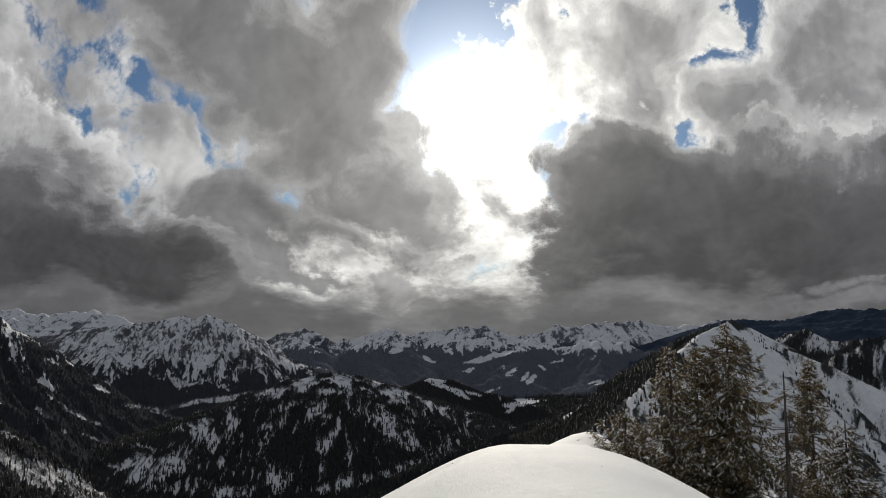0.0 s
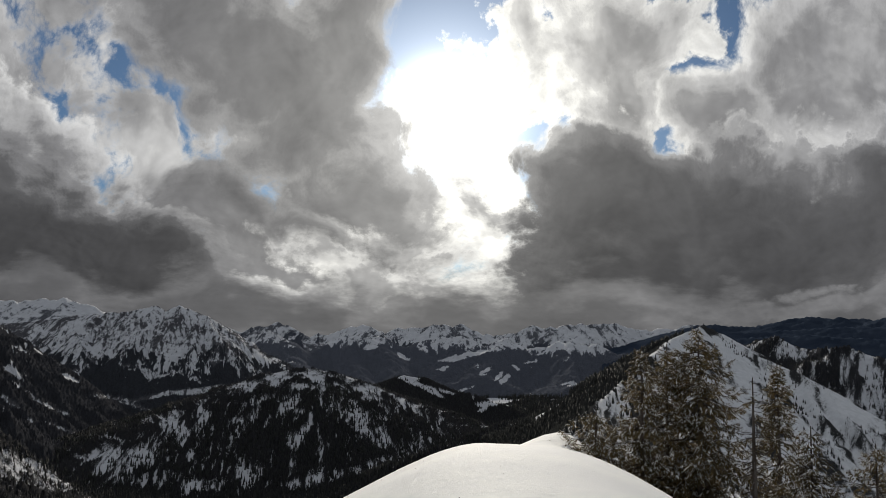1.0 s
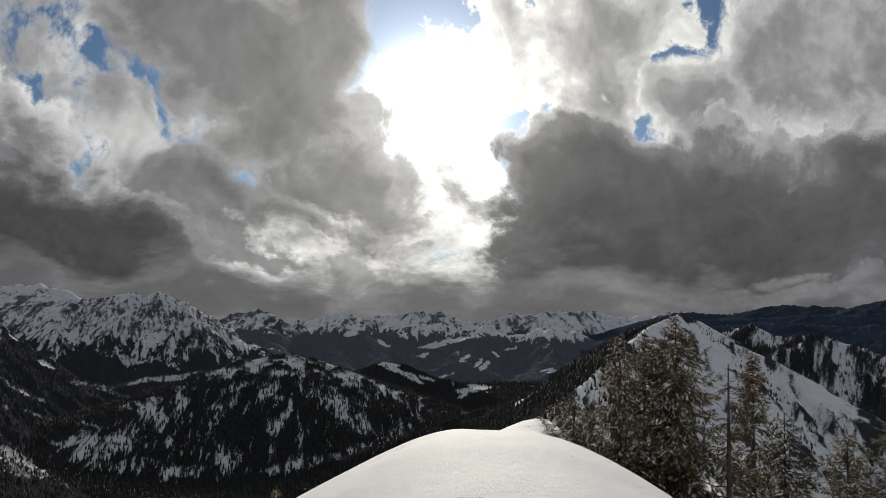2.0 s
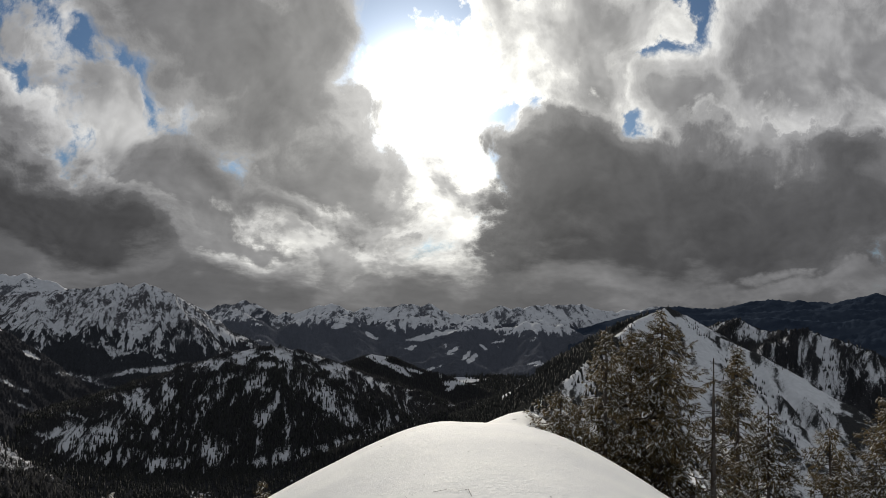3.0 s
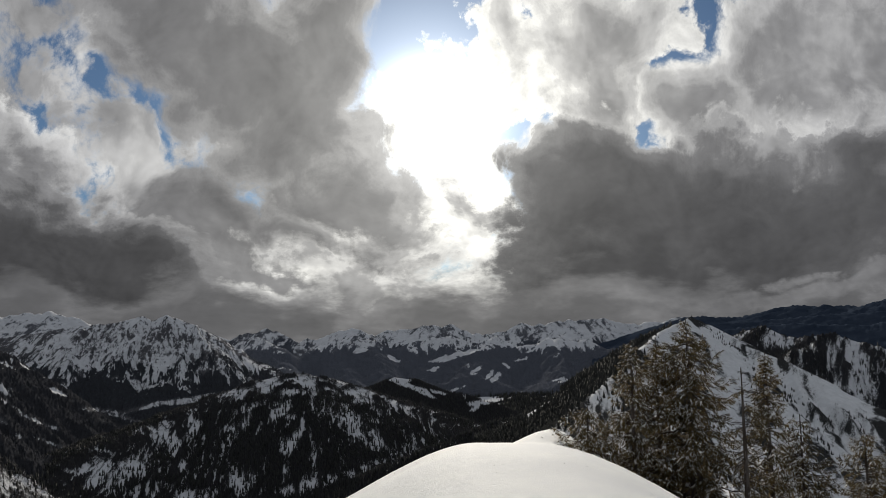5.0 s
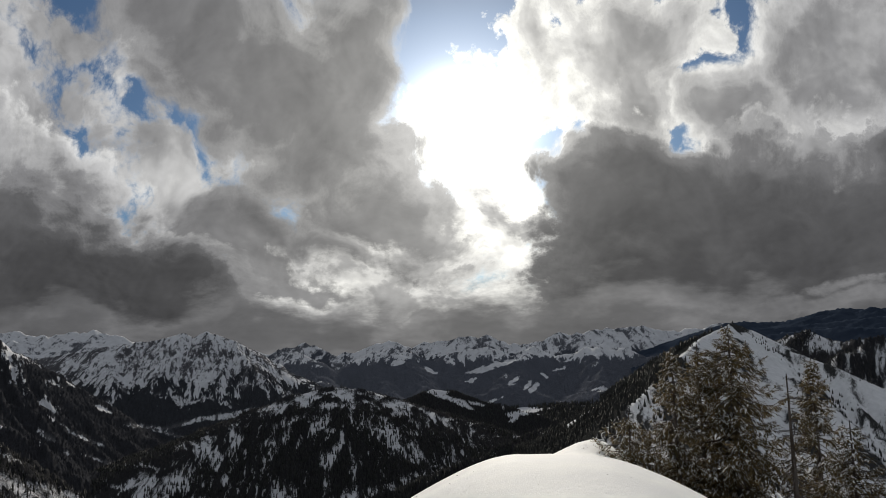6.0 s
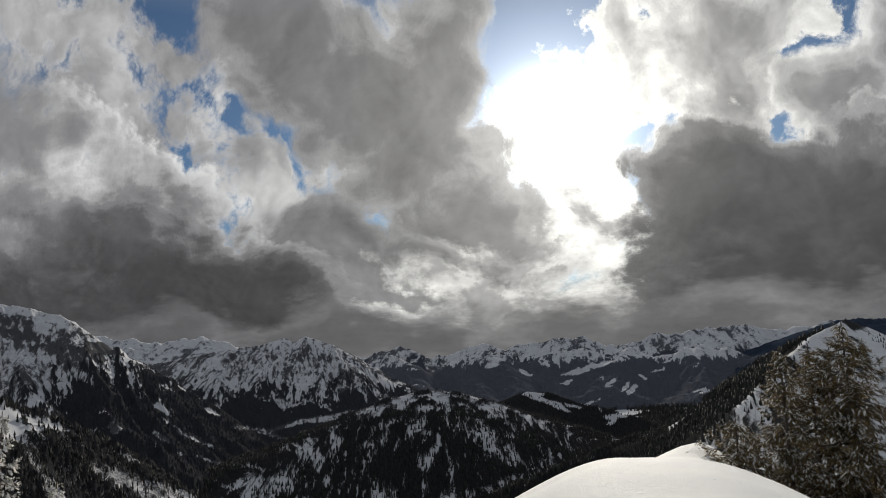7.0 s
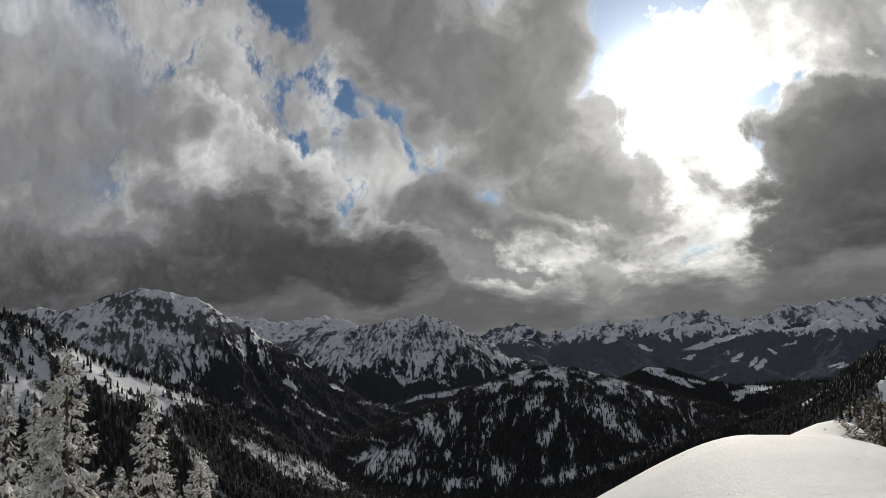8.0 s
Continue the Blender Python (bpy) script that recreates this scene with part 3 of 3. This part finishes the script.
def hill_cover(x, y, z, down):
    px, py = seen_at(x, y, z)
    top = smooth(down + fbm(x, y, 90, 3, 57) * 120, 150, 90) * smooth(px, 420, 520) * smooth(px, 760, 690)
    streak = fall_lines(x, y, down, -8, 900, 12, 59) + fall_lines(x, y, down, -8, 900, 5, 60, 3)
    scrub = 0.6 + fbm(x, y, 22, 4, 58) * 1.6 + streak * 0.4
    face = np.maximum(outside(x, y, z, HILL_GLADES, 1.0, 0.5) * (0.84 + streak * 1.7), 0.4 + streak * 1.5)
    return face * (1 - top) + top * scrub, np.ones_like(x)


_, hill_h = mountain("wooded_hill", [(-26, -10.9, 1500), (-23.5, -10.2, 1500), (-19.1, -8.2, 1550), (-15.3, -5.3, 1650), (-13.3, -4.3, 1700), (-11.7, -3.5, 1720), (-9.6, -3.0, 1750), (-7.9, -2.85, 1750), (-5.8, -3.25, 1750), (-3.6, -4.0, 1730), (-1.9, -4.8, 1700), (0.7, -6.3, 1650), (3.7, -7.8, 1600)], 0.35, 22, 51, FLOOR, "forested hill with snowy clearings on its near face", (-28, 6), (1050, 2100), (520, 180), hill_cover, (60, -8, 900, 16), category="hill")
PASTURE_GLADES = [(765, 672, 26, 5, -10), (800, 692, 40, 5, -26), (775, 683, 22, 4, -20), (840, 700, 16, 3, -20), (850, 685, 12, 3, -20), (915, 718, 26, 5, 8), (905, 728, 14, 4, 30), (885, 700, 3, 12, 10)]
_, pasture_h = mountain("clearing_hill", [(-4, -4.6, 2300), (-2.8, -3.9, 2300), (-1, -3.2, 2300), (0.7, -3.5, 2300), (2.8, -4.3, 2250), (4.6, -4.7, 2200), (7.5, -5.6, 2150)], 0.45, 22, 56, FLOOR, "low wooded hill with snowy pastures", (-6, 10), (1850, 2700), (300, 140), lambda x, y, z, down: (np.maximum(outside(x, y, z, PASTURE_GLADES, 0.35), 0.25), np.ones_like(x)), category="hill")
SHOULDER_GLADES = [(1000, 735, 55, 9, 22), (930, 748, 45, 3, 16), (1050, 708, 22, 6, 30), (820, 800, 60, 3, 14), (765, 822, 20, 6, 40)]
_, shoulder_h = mountain("wooded_shoulder", [(-2, -10.2, 800), (-0.2, -9.4, 820), (4.1, -7.9, 840), (7.1, -6.8, 860), (9.2, -5.9, 880), (11.8, -4.7, 900), (13.8, -3.8, 910), (18, -2.0, 930)], 0.5, 14, 61, FLOOR, "dark wooded shoulder below the ridge", (-4, 22), (600, 1150), (260, 140), lambda x, y, z, down: (np.maximum(outside(x, y, z, SHOULDER_GLADES, 0.4), 0.3), np.ones_like(x)), category="hill")
CRAG = cover_material("snow_flecked_crags", 0.1, (0.045, 0.045, 0.048), (0.02, 0.021, 0.024))
_, crag_h = mountain("rocky_snow_hill", jagged([(22, -0.6, 1500), (23.7, -0.2, 1500), (25.1, 0.15, 1500), (26.5, 0.1, 1450), (27.9, -0.3, 1400), (29.3, -0.25, 1350), (30.4, -0.15, 1300), (33.1, -0.95, 1250), (35.3, -2.3, 1200), (40, -4, 1200)], 0.3, 2, 6), 0.6, 14, 66, CRAG, "rocky snow-flecked hill with dark trees", (20, 44), (850, 1800), (320, 150), lambda x, y, z, down: (0.7 + fall_lines(x, y, down, 29, 700, 12, 67) * 1.6 + fall_lines(x, y, down, 29, 700, 4, 70) * 1.2 + fbm(x, y, 90, 4, 68) * 1.4, 0.6 + fbm(x, y, 40, 3, 69)), (40, 29, 700, 24), category="hill")
PEAK = cover_material("snowfield_with_rocks", 0.35, (0.05, 0.05, 0.052), (0.03, 0.031, 0.03), snow=(0.72, 0.73, 0.75))


def peak_cover(x, y, z, down):
    """Clean snow near the crest, ribs of rock and dwarf pine further down, forest on the shaded side."""
    az = np.degrees(np.arctan2(x, y))
    streak = fall_lines(x, y, down, 21, 260, 5, 73)
    lower = smooth(down + fbm(x, y, 40, 3, 74) * 60, 25, 110)
    thin = fall_lines(x, y, down, 21, 260, 1.8, 76, 4)
    dark = 0.36 + streak * (1.6 + 1.6 * lower) + thin * (1.0 + lower) + 0.16 * lower + fbm(x, y, 18, 4, 75) * 1.3
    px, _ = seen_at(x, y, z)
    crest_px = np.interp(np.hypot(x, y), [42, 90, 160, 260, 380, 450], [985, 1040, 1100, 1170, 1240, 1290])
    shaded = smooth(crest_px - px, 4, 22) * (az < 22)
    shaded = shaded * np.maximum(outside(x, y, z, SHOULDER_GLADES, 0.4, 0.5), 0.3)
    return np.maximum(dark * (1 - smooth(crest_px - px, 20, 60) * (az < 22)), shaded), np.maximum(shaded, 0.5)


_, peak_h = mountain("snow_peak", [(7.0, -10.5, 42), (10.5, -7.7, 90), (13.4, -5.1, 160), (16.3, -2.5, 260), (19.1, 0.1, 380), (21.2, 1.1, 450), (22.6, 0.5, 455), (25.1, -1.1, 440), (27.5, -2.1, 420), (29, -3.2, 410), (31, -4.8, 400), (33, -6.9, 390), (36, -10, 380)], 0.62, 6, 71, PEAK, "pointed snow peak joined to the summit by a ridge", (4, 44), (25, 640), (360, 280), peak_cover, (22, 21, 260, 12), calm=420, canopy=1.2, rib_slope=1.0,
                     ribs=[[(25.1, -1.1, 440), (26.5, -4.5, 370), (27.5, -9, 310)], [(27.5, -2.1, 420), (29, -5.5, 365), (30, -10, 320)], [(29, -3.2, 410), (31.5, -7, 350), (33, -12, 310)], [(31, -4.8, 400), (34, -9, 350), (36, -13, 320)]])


# ---- the summit's snow ridge ----
def summit_height(x, y):
    axis = 0.35 + 0.07 * y
    side = x - axis
    left, right = np.hypot(np.maximum(-0.1 - side, 0), 0.5) - 0.5, np.hypot(np.maximum(side - 0.55, 0), 0.45) - 0.45
    drop = 0.5 * left ** 1.08 + 0.31 * right ** 1.1 + 0.12 * right ** 2.0
    along = 0.25 - 0.02 * np.maximum(y - 7, 0) ** 2
    far = -0.75 - 0.45 * np.maximum(y - 14, 0)
    along = np.maximum(along, far)
    lip = 0.68 * np.exp(-((x - 2.9) / 0.9) ** 2 - ((y - 14.2) / 1.6) ** 2)
    return np.maximum(along - drop + lip, -36) + fbm(x, y, 1.6, 4, 5) * 0.06


t = np.linspace(-1, 1, 180)
gx, gy = np.meshgrid(45 * t * np.abs(t) ** 0.8, 7 + 45 * t * np.abs(t) ** 0.8, indexing="ij")
tagged(sheet("snow_ridge", gx, gy, summit_height(gx, gy), SNOW), "smooth wind-packed snow crest on the summit", "snow", kind="structure")


# ---- far woods ----
def mesh_of(name, verts, tris, mat):
    me = bpy.data.meshes.new(name)
    me.vertices.add(len(verts))
    me.vertices.foreach_set("co", verts.astype(np.float32).ravel())
    me.loops.add(len(tris) * 3)
    me.loops.foreach_set("vertex_index", tris.astype(np.int32).ravel())
    me.polygons.add(len(tris))
    me.polygons.foreach_set("loop_start", (np.arange(len(tris)) * 3).astype(np.int32))
    me.update(calc_edges=True)
    me.materials.append(mat)
    return me


def tier_tree(tiers, sides=4):
    """A small conifer of stacked cones, 1 m high."""
    verts, tris = [], []
    for k in range(tiers):
        top, low = 1 - k / tiers * 0.75, max(0.02, 1 - (k + 1.35) / tiers * 0.85)
        r = 0.07 + 0.13 * (k + 1) / tiers
        n = len(verts)
        verts.append((0, 0, top))
        for j in range(sides):
            a = 2 * math.pi * (j + 0.5 * k) / sides
            verts.append((r * math.cos(a), r * math.sin(a), low))
        tris += [(n, n + 1 + j, n + 1 + (j + 1) % sides) for j in range(sides)]
    return np.array(verts), np.array(tris)


def forest(label, height, az, dist, count, size, seed, keep, tiers=2, mat=None, grow=0):
    rng = np.random.default_rng(seed)
    a = np.radians(rng.uniform(*az, count))
    d = np.sqrt(rng.uniform(dist[0] ** 2, dist[1] ** 2, count))
    x, y = d * np.sin(a), d * np.cos(a)
    z = height(x, y)
    ok = rng.random(count) < keep(x, y, z)
    x, y, z = x[ok], y[ok], z[ok]
    n = len(x)
    v, f = tier_tree(tiers)
    h = size * rng.uniform(0.55, 1.2, n) * (np.clip(np.hypot(x, y) / grow, 0.22, 1) if grow else 1)
    w = h * rng.uniform(0.8, 1.25, n)
    turn = rng.uniform(0, 6.28, n)
    c, s = np.cos(turn)[:, None], np.sin(turn)[:, None]
    vx = (v[None, :, 0] * c - v[None, :, 1] * s) * w[:, None] + x[:, None]
    vy = (v[None, :, 0] * s + v[None, :, 1] * c) * w[:, None] + y[:, None]
    vz = v[None, :, 2] * h[:, None] + z[:, None] - 0.03 * h[:, None]
    verts = np.stack([vx, vy, vz], -1).reshape(-1, 3)
    tris = (f[None] + (np.arange(n) * len(v))[:, None, None]).reshape(-1, 3)
    ob = new("forest", mesh_of("forest", verts, tris, mat or WOODS))
    return tagged(ob, label, "forest", kind="stuff")


WOODS = conifer_material("dark_conifers", (0.032, 0.034, 0.033), (0.052, 0.053, 0.05), (0.18, 0.18, 0.19), -0.1)


def on_hill(x, y, z):
    _, down = hill_h(x, y, True)
    dark, _ = hill_cover(x, y, z, down)
    return np.clip(smooth(dark, 0.5, 0.95) + 0.2, 0, 1) * smooth(down, 20, 140)


def on_west(x, y, z):
    _, down = fore_h(x, y, True)
    dark, _ = west_cover(x, y, z, down)
    return np.clip(smooth(dark, 0.5, 0.95), 0.06, 1)


def in_woods(glades, least):
    return lambda x, y, z: np.maximum(outside(x, y, z, glades, 0.4), least)


def on_ridge(x, y, z):
    px, _ = seen_at(x, y, z)
    crest_px = np.interp(np.hypot(x, y), [42, 90, 160, 260, 380, 450], [985, 1040, 1100, 1170, 1240, 1290])
    far = np.hypot(x, y) > 300
    return outside(x, y, z, SHOULDER_GLADES, 0.4) * np.where(px < crest_px - np.where(far, 30, 6), 0.9, np.where(px < crest_px + 25, np.where(far, 0.0, 0.3), 0.0))


def on_face(x, y, z):
    return np.clip((fbm(x, y, 25, 4, 94) - 0.04) * 6, 0, 0.6)


forest("dense dark spruce forest with gaps of snow", hill_h, (-28, 5), (1080, 1780), 30000, 11, 1, on_hill)
forest("dark wood between snowy pastures", pasture_h, (-6, 9), (1950, 2330), 9000, 9, 2, in_woods(PASTURE_GLADES, 0.1), 1)
forest("dark wood on the shoulder below the ridge", shoulder_h, (-4, 20), (620, 960), 12000, 9, 3, in_woods(SHOULDER_GLADES, 0.08))
forest("scattered conifers thickening to dark forest", fore_h, (-50, -14), (345, 950), 34000, 7, 4, on_west)
forest("dark valley forest", ground_height, (-36, 12), (480, 1500), 20000, 9, 5, in_woods(VALLEY_GLADES, 0.05))
forest("dark woods in the far valley", ground_height, (-34, 16), (1500, 3000), 20000, 15, 9, in_woods(VALLEY_GLADES, 0.02), 1)
forest("dark conifers behind the snowy ridge", peak_h, (5, 21.5), (55, 470), 9000, 4.6, 16, on_ridge, 3, grow=330)
forest("dwarf pines on the snow face", peak_h, (14, 40), (150, 450), 9000, 1.8, 7, on_face, 1)
forest("dark trees among snowy crags", crag_h, (21, 42), (950, 1520), 9000, 6, 8, lambda x, y, z: np.clip((fbm(x, y, 60, 4, 95) + 0.02) * 6, 0, 1))


# ---- spruces near the summit ----
def part(name, verts, tris, mat, parent, label="", kind=""):
    ob = new(name, mesh_of(name, verts, tris, mat))
    ob.parent = parent
    return tagged(ob, label, kind=kind)


class Blades:
    """Collects small folded needle sprays."""

    def __init__(self):
        self.base, self.way, self.side, self.size = [], [], [], []

    def add(self, base, way, side, length, width):
        self.base.append(base), self.way.append(way), self.side.append(side), self.size.append(np.stack([length, width], -1))

    def arrays(self, rng, keep=1.0, lift=0.0, longer=1.0, wider=1.0):
        b, w, s, z = (np.concatenate(q) for q in (self.base, self.way, self.side, self.size))
        if keep < 1:
            m = rng.random(len(b)) < keep
            b, w, s, z = b[m], w[m], s[m], z[m]
        b = b + (0, 0, lift)
        ln, wd = z[:, :1] * longer, z[:, 1:] * wider
        mid = b + w * ln * 0.45
        sag = np.array((0, 0, 1.0)) * wd * 0.45
        verts = np.stack([b, mid + s * wd - sag, b + w * ln - (0, 0, 0.02), mid - s * wd - sag], 1)
        k = np.arange(len(b))[:, None] * 4
        tris = np.concatenate([k + q for q in ((0, 1, 2), (0, 2, 3))])
        return verts.reshape(-1, 3), tris


def tubes(paths, sides=4):
    """Tapered tubes along paths of (points, radii)."""
    verts, tris = [], []
    n = 0
    for pts, radii in paths:
        for p, r in zip(pts, radii):
            for j in range(sides):
                a = 2 * math.pi * j / sides
                verts.append((p[0] + r * math.cos(a), p[1] + r * math.sin(a), p[2] + (r * 0.8 * math.sin(a) if sides == 3 else 0)))
        for i in range(len(pts) - 1):
            for j in range(sides):
                a, b = n + i * sides + j, n + i * sides + (j + 1) % sides
                tris += [(a, b, b + sides), (a, b + sides, a + sides)]
        n += len(pts) * sides
    return np.array(verts), np.array(tris)


def unit(v):
    return v / np.maximum(np.linalg.norm(v, axis=-1, keepdims=True), 1e-6)


def spruce(label, az, el, d, spread, seed, needles, rime, leafy=1.0, gap=0.2, power=0.75, drop=0.25, lean=(0, 0), foot=None, stout=1.0):
    """A spruce whose top is seen at azimuth az and elevation el, d metres off; spread: crown radius per metre below the top."""
    rng = np.random.default_rng(seed)
    top = place(az, el, d)
    ground_z = float(summit_height(np.array([top[0]]), np.array([top[1]]))[0]) if foot is None else foot
    h = top[2] - ground_z + 0.3
    tree = new("spruce")
    tree.location = (top[0], top[1], ground_z - 0.3)
    tagged(tree, label, "tree", "spruces near the summit")
    blades, boughs = Blades(), []
    z = h * 0.12
    while z < h - 0.12:
        under = h - z
        reach = spread * under ** power * (1 if under > 0.4 else 0.8)
        for k in range(int(rng.integers(5, 8))):
            a = rng.uniform(0, 2 * math.pi)
            ln = max(0.05, reach * rng.uniform(0.62, 1.12))
            out = np.array((math.cos(a), math.sin(a), 0))
            tilt = rng.normal(0.12 if under < 1.2 else -0.12, 0.12)
            s = np.linspace(0, 1, 6)[:, None]
            pts = np.array((0, 0, z + rng.uniform(-0.5, 0.5) * gap)) + out * ln * s + np.array((0, 0, 1)) * ln * (tilt * s - drop * np.sin(s * 2.6) * s + 0.16 * s ** 4)
            boughs.append((pts, np.linspace(0.006 + 0.012 * ln, 0.003, 6)))
            if rng.random() > leafy:
                continue
            m = max(5, int(ln / (0.038 if under < 4.6 else 0.2)))
            at = np.sqrt(rng.uniform(0.03, 1, m))[:, None]
            i = np.minimum((at[:, 0] * 5).astype(int), 4)
            fr = at * 5 - i[:, None]
            base = pts[i] * (1 - fr) + pts[i + 1] * fr
            way = unit(pts[i + 1] - pts[i])
            sgn = np.where(rng.random((m, 1)) < 0.5, -1, 1)
            cross = unit(np.cross(way, (0, 0, 1)))
            twig = unit(way * rng.uniform(0.5, 1.1, (m, 1)) + cross * sgn * rng.uniform(0.3, 1.0, (m, 1)) - np.array((0, 0, 1)) * rng.uniform(0.0, 0.75, (m, 1)))
            tl = (0.1 + 0.22 * ln * (1.15 - at[:, 0])) * rng.uniform(0.6, 1.2, m)
            tl = np.minimum(tl, 0.3)
            for q in (0.0, 0.17, 0.34, 0.5, 0.67, 0.84):
                jig = unit(twig + rng.normal(0, 0.34, (m, 3)))
                blades.add(base + twig * tl[:, None] * q, jig, unit(np.cross(jig, (0.1, 0.2, 1))), tl * rng.uniform(0.3, 0.55, m), 0.007 + 0.03 * tl * rng.uniform(0.6, 1.3, m))
        z += gap * rng.uniform(0.7, 1.3) * (0.55 if under < 1.5 else 1.0)
    bend = np.array([[lean[0] * q * q, lean[1] * q * q, q * h] for q in np.linspace(0, 1, 10)])
    v, f = tubes([(bend, np.linspace((0.02 + 0.011 * h) * stout, 0.008, 10))], 8)
    part("trunk", v, f, BARK, tree)
    v, f = tubes(boughs, 3)
    part("branchwork", v, f, BARK, tree, kind="stuff")
    v, f = blades.arrays(rng, 0.5 if rime > 0.8 else 1.0, 0, 1.15 if rime > 0.8 else 1.0, 1.9 if rime > 0.8 else 1.0)
    part("crown", v, f, needles, tree, kind="stuff")
    if rime:
        v, f = blades.arrays(rng, rime, 0.02, 1.1, 2.0 if rime > 0.8 else 1.2)
        part("snow_load", v, f, RIME, tree, "white rime and snow on the twigs", "stuff")
    return tree


BARK = bark_material()
GREEN = conifer_material("frost_touched_needles", (0.12, 0.096, 0.052), (0.215, 0.16, 0.082), (0.55, 0.53, 0.5), 0.1)
WHITE_NEEDLES = conifer_material("rimed_needles", (0.08, 0.074, 0.056), (0.16, 0.145, 0.115), (0.78, 0.76, 0.72), 0.24)
rm = Mat("rime_snow", 0.8, 0.2)
RIME = rm.color(rm.mix(rm.step(rm.noise(9.0, 4), 0.35, 0.65), (0.72, 0.71, 0.69), (0.86, 0.86, 0.85))).m

EAST = "dark green spruce with frosted twigs on the summit slope"
spruce(EAST, 20.9, 1.05, 14.0, 0.62, 101, GREEN, 0.2, gap=0.13, power=0.92)
spruce(EAST, 18.7, -0.3, 14.4, 0.56, 102, GREEN, 0.2, gap=0.14, power=0.9)
spruce(EAST, 16.9, -0.5, 13.6, 0.42, 103, GREEN, 0.26, 0.9, gap=0.16, power=0.95)
spruce("low frosted spruce beside the snow crest", 13.6, -5.2, 13.0, 0.95, 104, GREEN, 0.2, gap=0.14)
spruce("half-bare spruce with a thin grey trunk", 24.5, -2.5, 13.0, 0.36, 105, GREEN, 0.2, 0.4, 0.26, stout=1.25)
spruce(EAST, 26.1, -1.4, 14.6, 0.33, 106, GREEN, 0.26, gap=0.15, power=0.85)
spruce(EAST, 28.1, -5.6, 13.2, 0.42, 107, GREEN, 0.25, gap=0.15)
spruce(EAST, 31.9, -6.4, 13.5, 0.5, 108, GREEN, 0.25, gap=0.15)
spruce(EAST, 35.5, -4.1, 13.0, 0.55, 109, GREEN, 0.25, gap=0.15)
WEST = "spruce thickly coated with white rime"
spruce(WEST, -43.1, 0.47, 18.0, 0.33, 111, WHITE_NEEDLES, 0.95, gap=0.24, power=1.0, drop=0.5)
spruce(WEST, -37.8, -2.7, 18.0, 0.29, 112, WHITE_NEEDLES, 0.95, gap=0.24, power=1.0, drop=0.5)
spruce(WEST, -34.5, -7.3, 18.0, 0.36, 113, WHITE_NEEDLES, 0.95, gap=0.24, power=1.0, drop=0.5)
spruce(WEST, -46.6, -2.2, 16.5, 0.26, 114, WHITE_NEEDLES, 0.95, gap=0.24, power=1.0, drop=0.5)
spruce(WEST, -45.0, -2.8, 20.0, 0.22, 115, WHITE_NEEDLES, 0.95, gap=0.24, power=1.0, drop=0.5)
spruce(WEST, -43.95, -1.3, 18.2, 0.28, 120, WHITE_NEEDLES, 0.95, gap=0.24, power=1.0, drop=0.5)
spruce("small rimed spruce between taller ones", -39.7, -7.9, 18.5, 0.18, 116, WHITE_NEEDLES, 0.95, gap=0.24, power=1.0, drop=0.5)
spruce("rimed spruce top on the slope below", -19.1, -12.8, 22.0, 0.36, 117, WHITE_NEEDLES, 0.9)
spruce("spruce top on the slope below the crest", -8.6, -12.3, 24.0, 0.4, 118, GREEN, 0.2)
spruce("spruce top on the slope below the crest", -13.0, -13.3, 23.0, 0.4, 119, GREEN, 0.2)


# ---- twigs and dark specks on the snow ----
def on_snow(az, d, lift=0.0):
    p = place(az, 0, d)
    return np.array((p[0], p[1], float(summit_height(p[:1], p[1:2])[0]) + lift))


def twig(label, points, radius):
    ends = [on_snow(*p) for p in points]
    v, f = tubes([(ends, np.linspace(radius, radius * 0.6, len(ends)))], 5)
    base = ends[0].copy()
    ob = new("twig", mesh_of("twig", v - base, f, BARK))
    ob.location = base
    return tagged(ob, label, "twig")


twig("thin bare twig lying across the snow lip", [(11.3, 12.6, 0.0), (11.8, 12.6, 0.03), (12.5, 12.5, 0.025), (13.3, 12.4, 0.0)], 0.014)
twig("bent grass stalk on the wind-packed snow", [(4.2, 5.35, 0.004), (5.4, 5.35, 0.012), (6.9, 5.35, 0.012), (7.2, 5.2, 0.0)], 0.003)
rng = np.random.default_rng(5)
n = 24
bx, by = rng.normal(0.9, 1.1, n), rng.uniform(3.8, 10.5, n)
bz = summit_height(bx, by) + 0.002
turn, ln = rng.uniform(0, 3.14, n), rng.uniform(0.004, 0.018, n)
ex, ey = np.cos(turn) * ln, np.sin(turn) * ln
wx, wy = -np.sin(turn) * 0.003, np.cos(turn) * 0.003
verts = np.stack([np.stack([bx - ex, by - ey, bz], -1), np.stack([bx + wx, by + wy, bz + 0.004], -1), np.stack([bx + ex, by + ey, bz], -1), np.stack([bx - wx, by - wy, bz + 0.001], -1)], 1).reshape(-1, 3)
k = np.arange(n)[:, None] * 4
tagged(new("dark_specks", mesh_of("dark_specks", verts, np.concatenate([k + (0, 1, 2), k + (0, 2, 3)]), BARK)), "small dark specks scattered on the snow", "debris", kind="stuff")
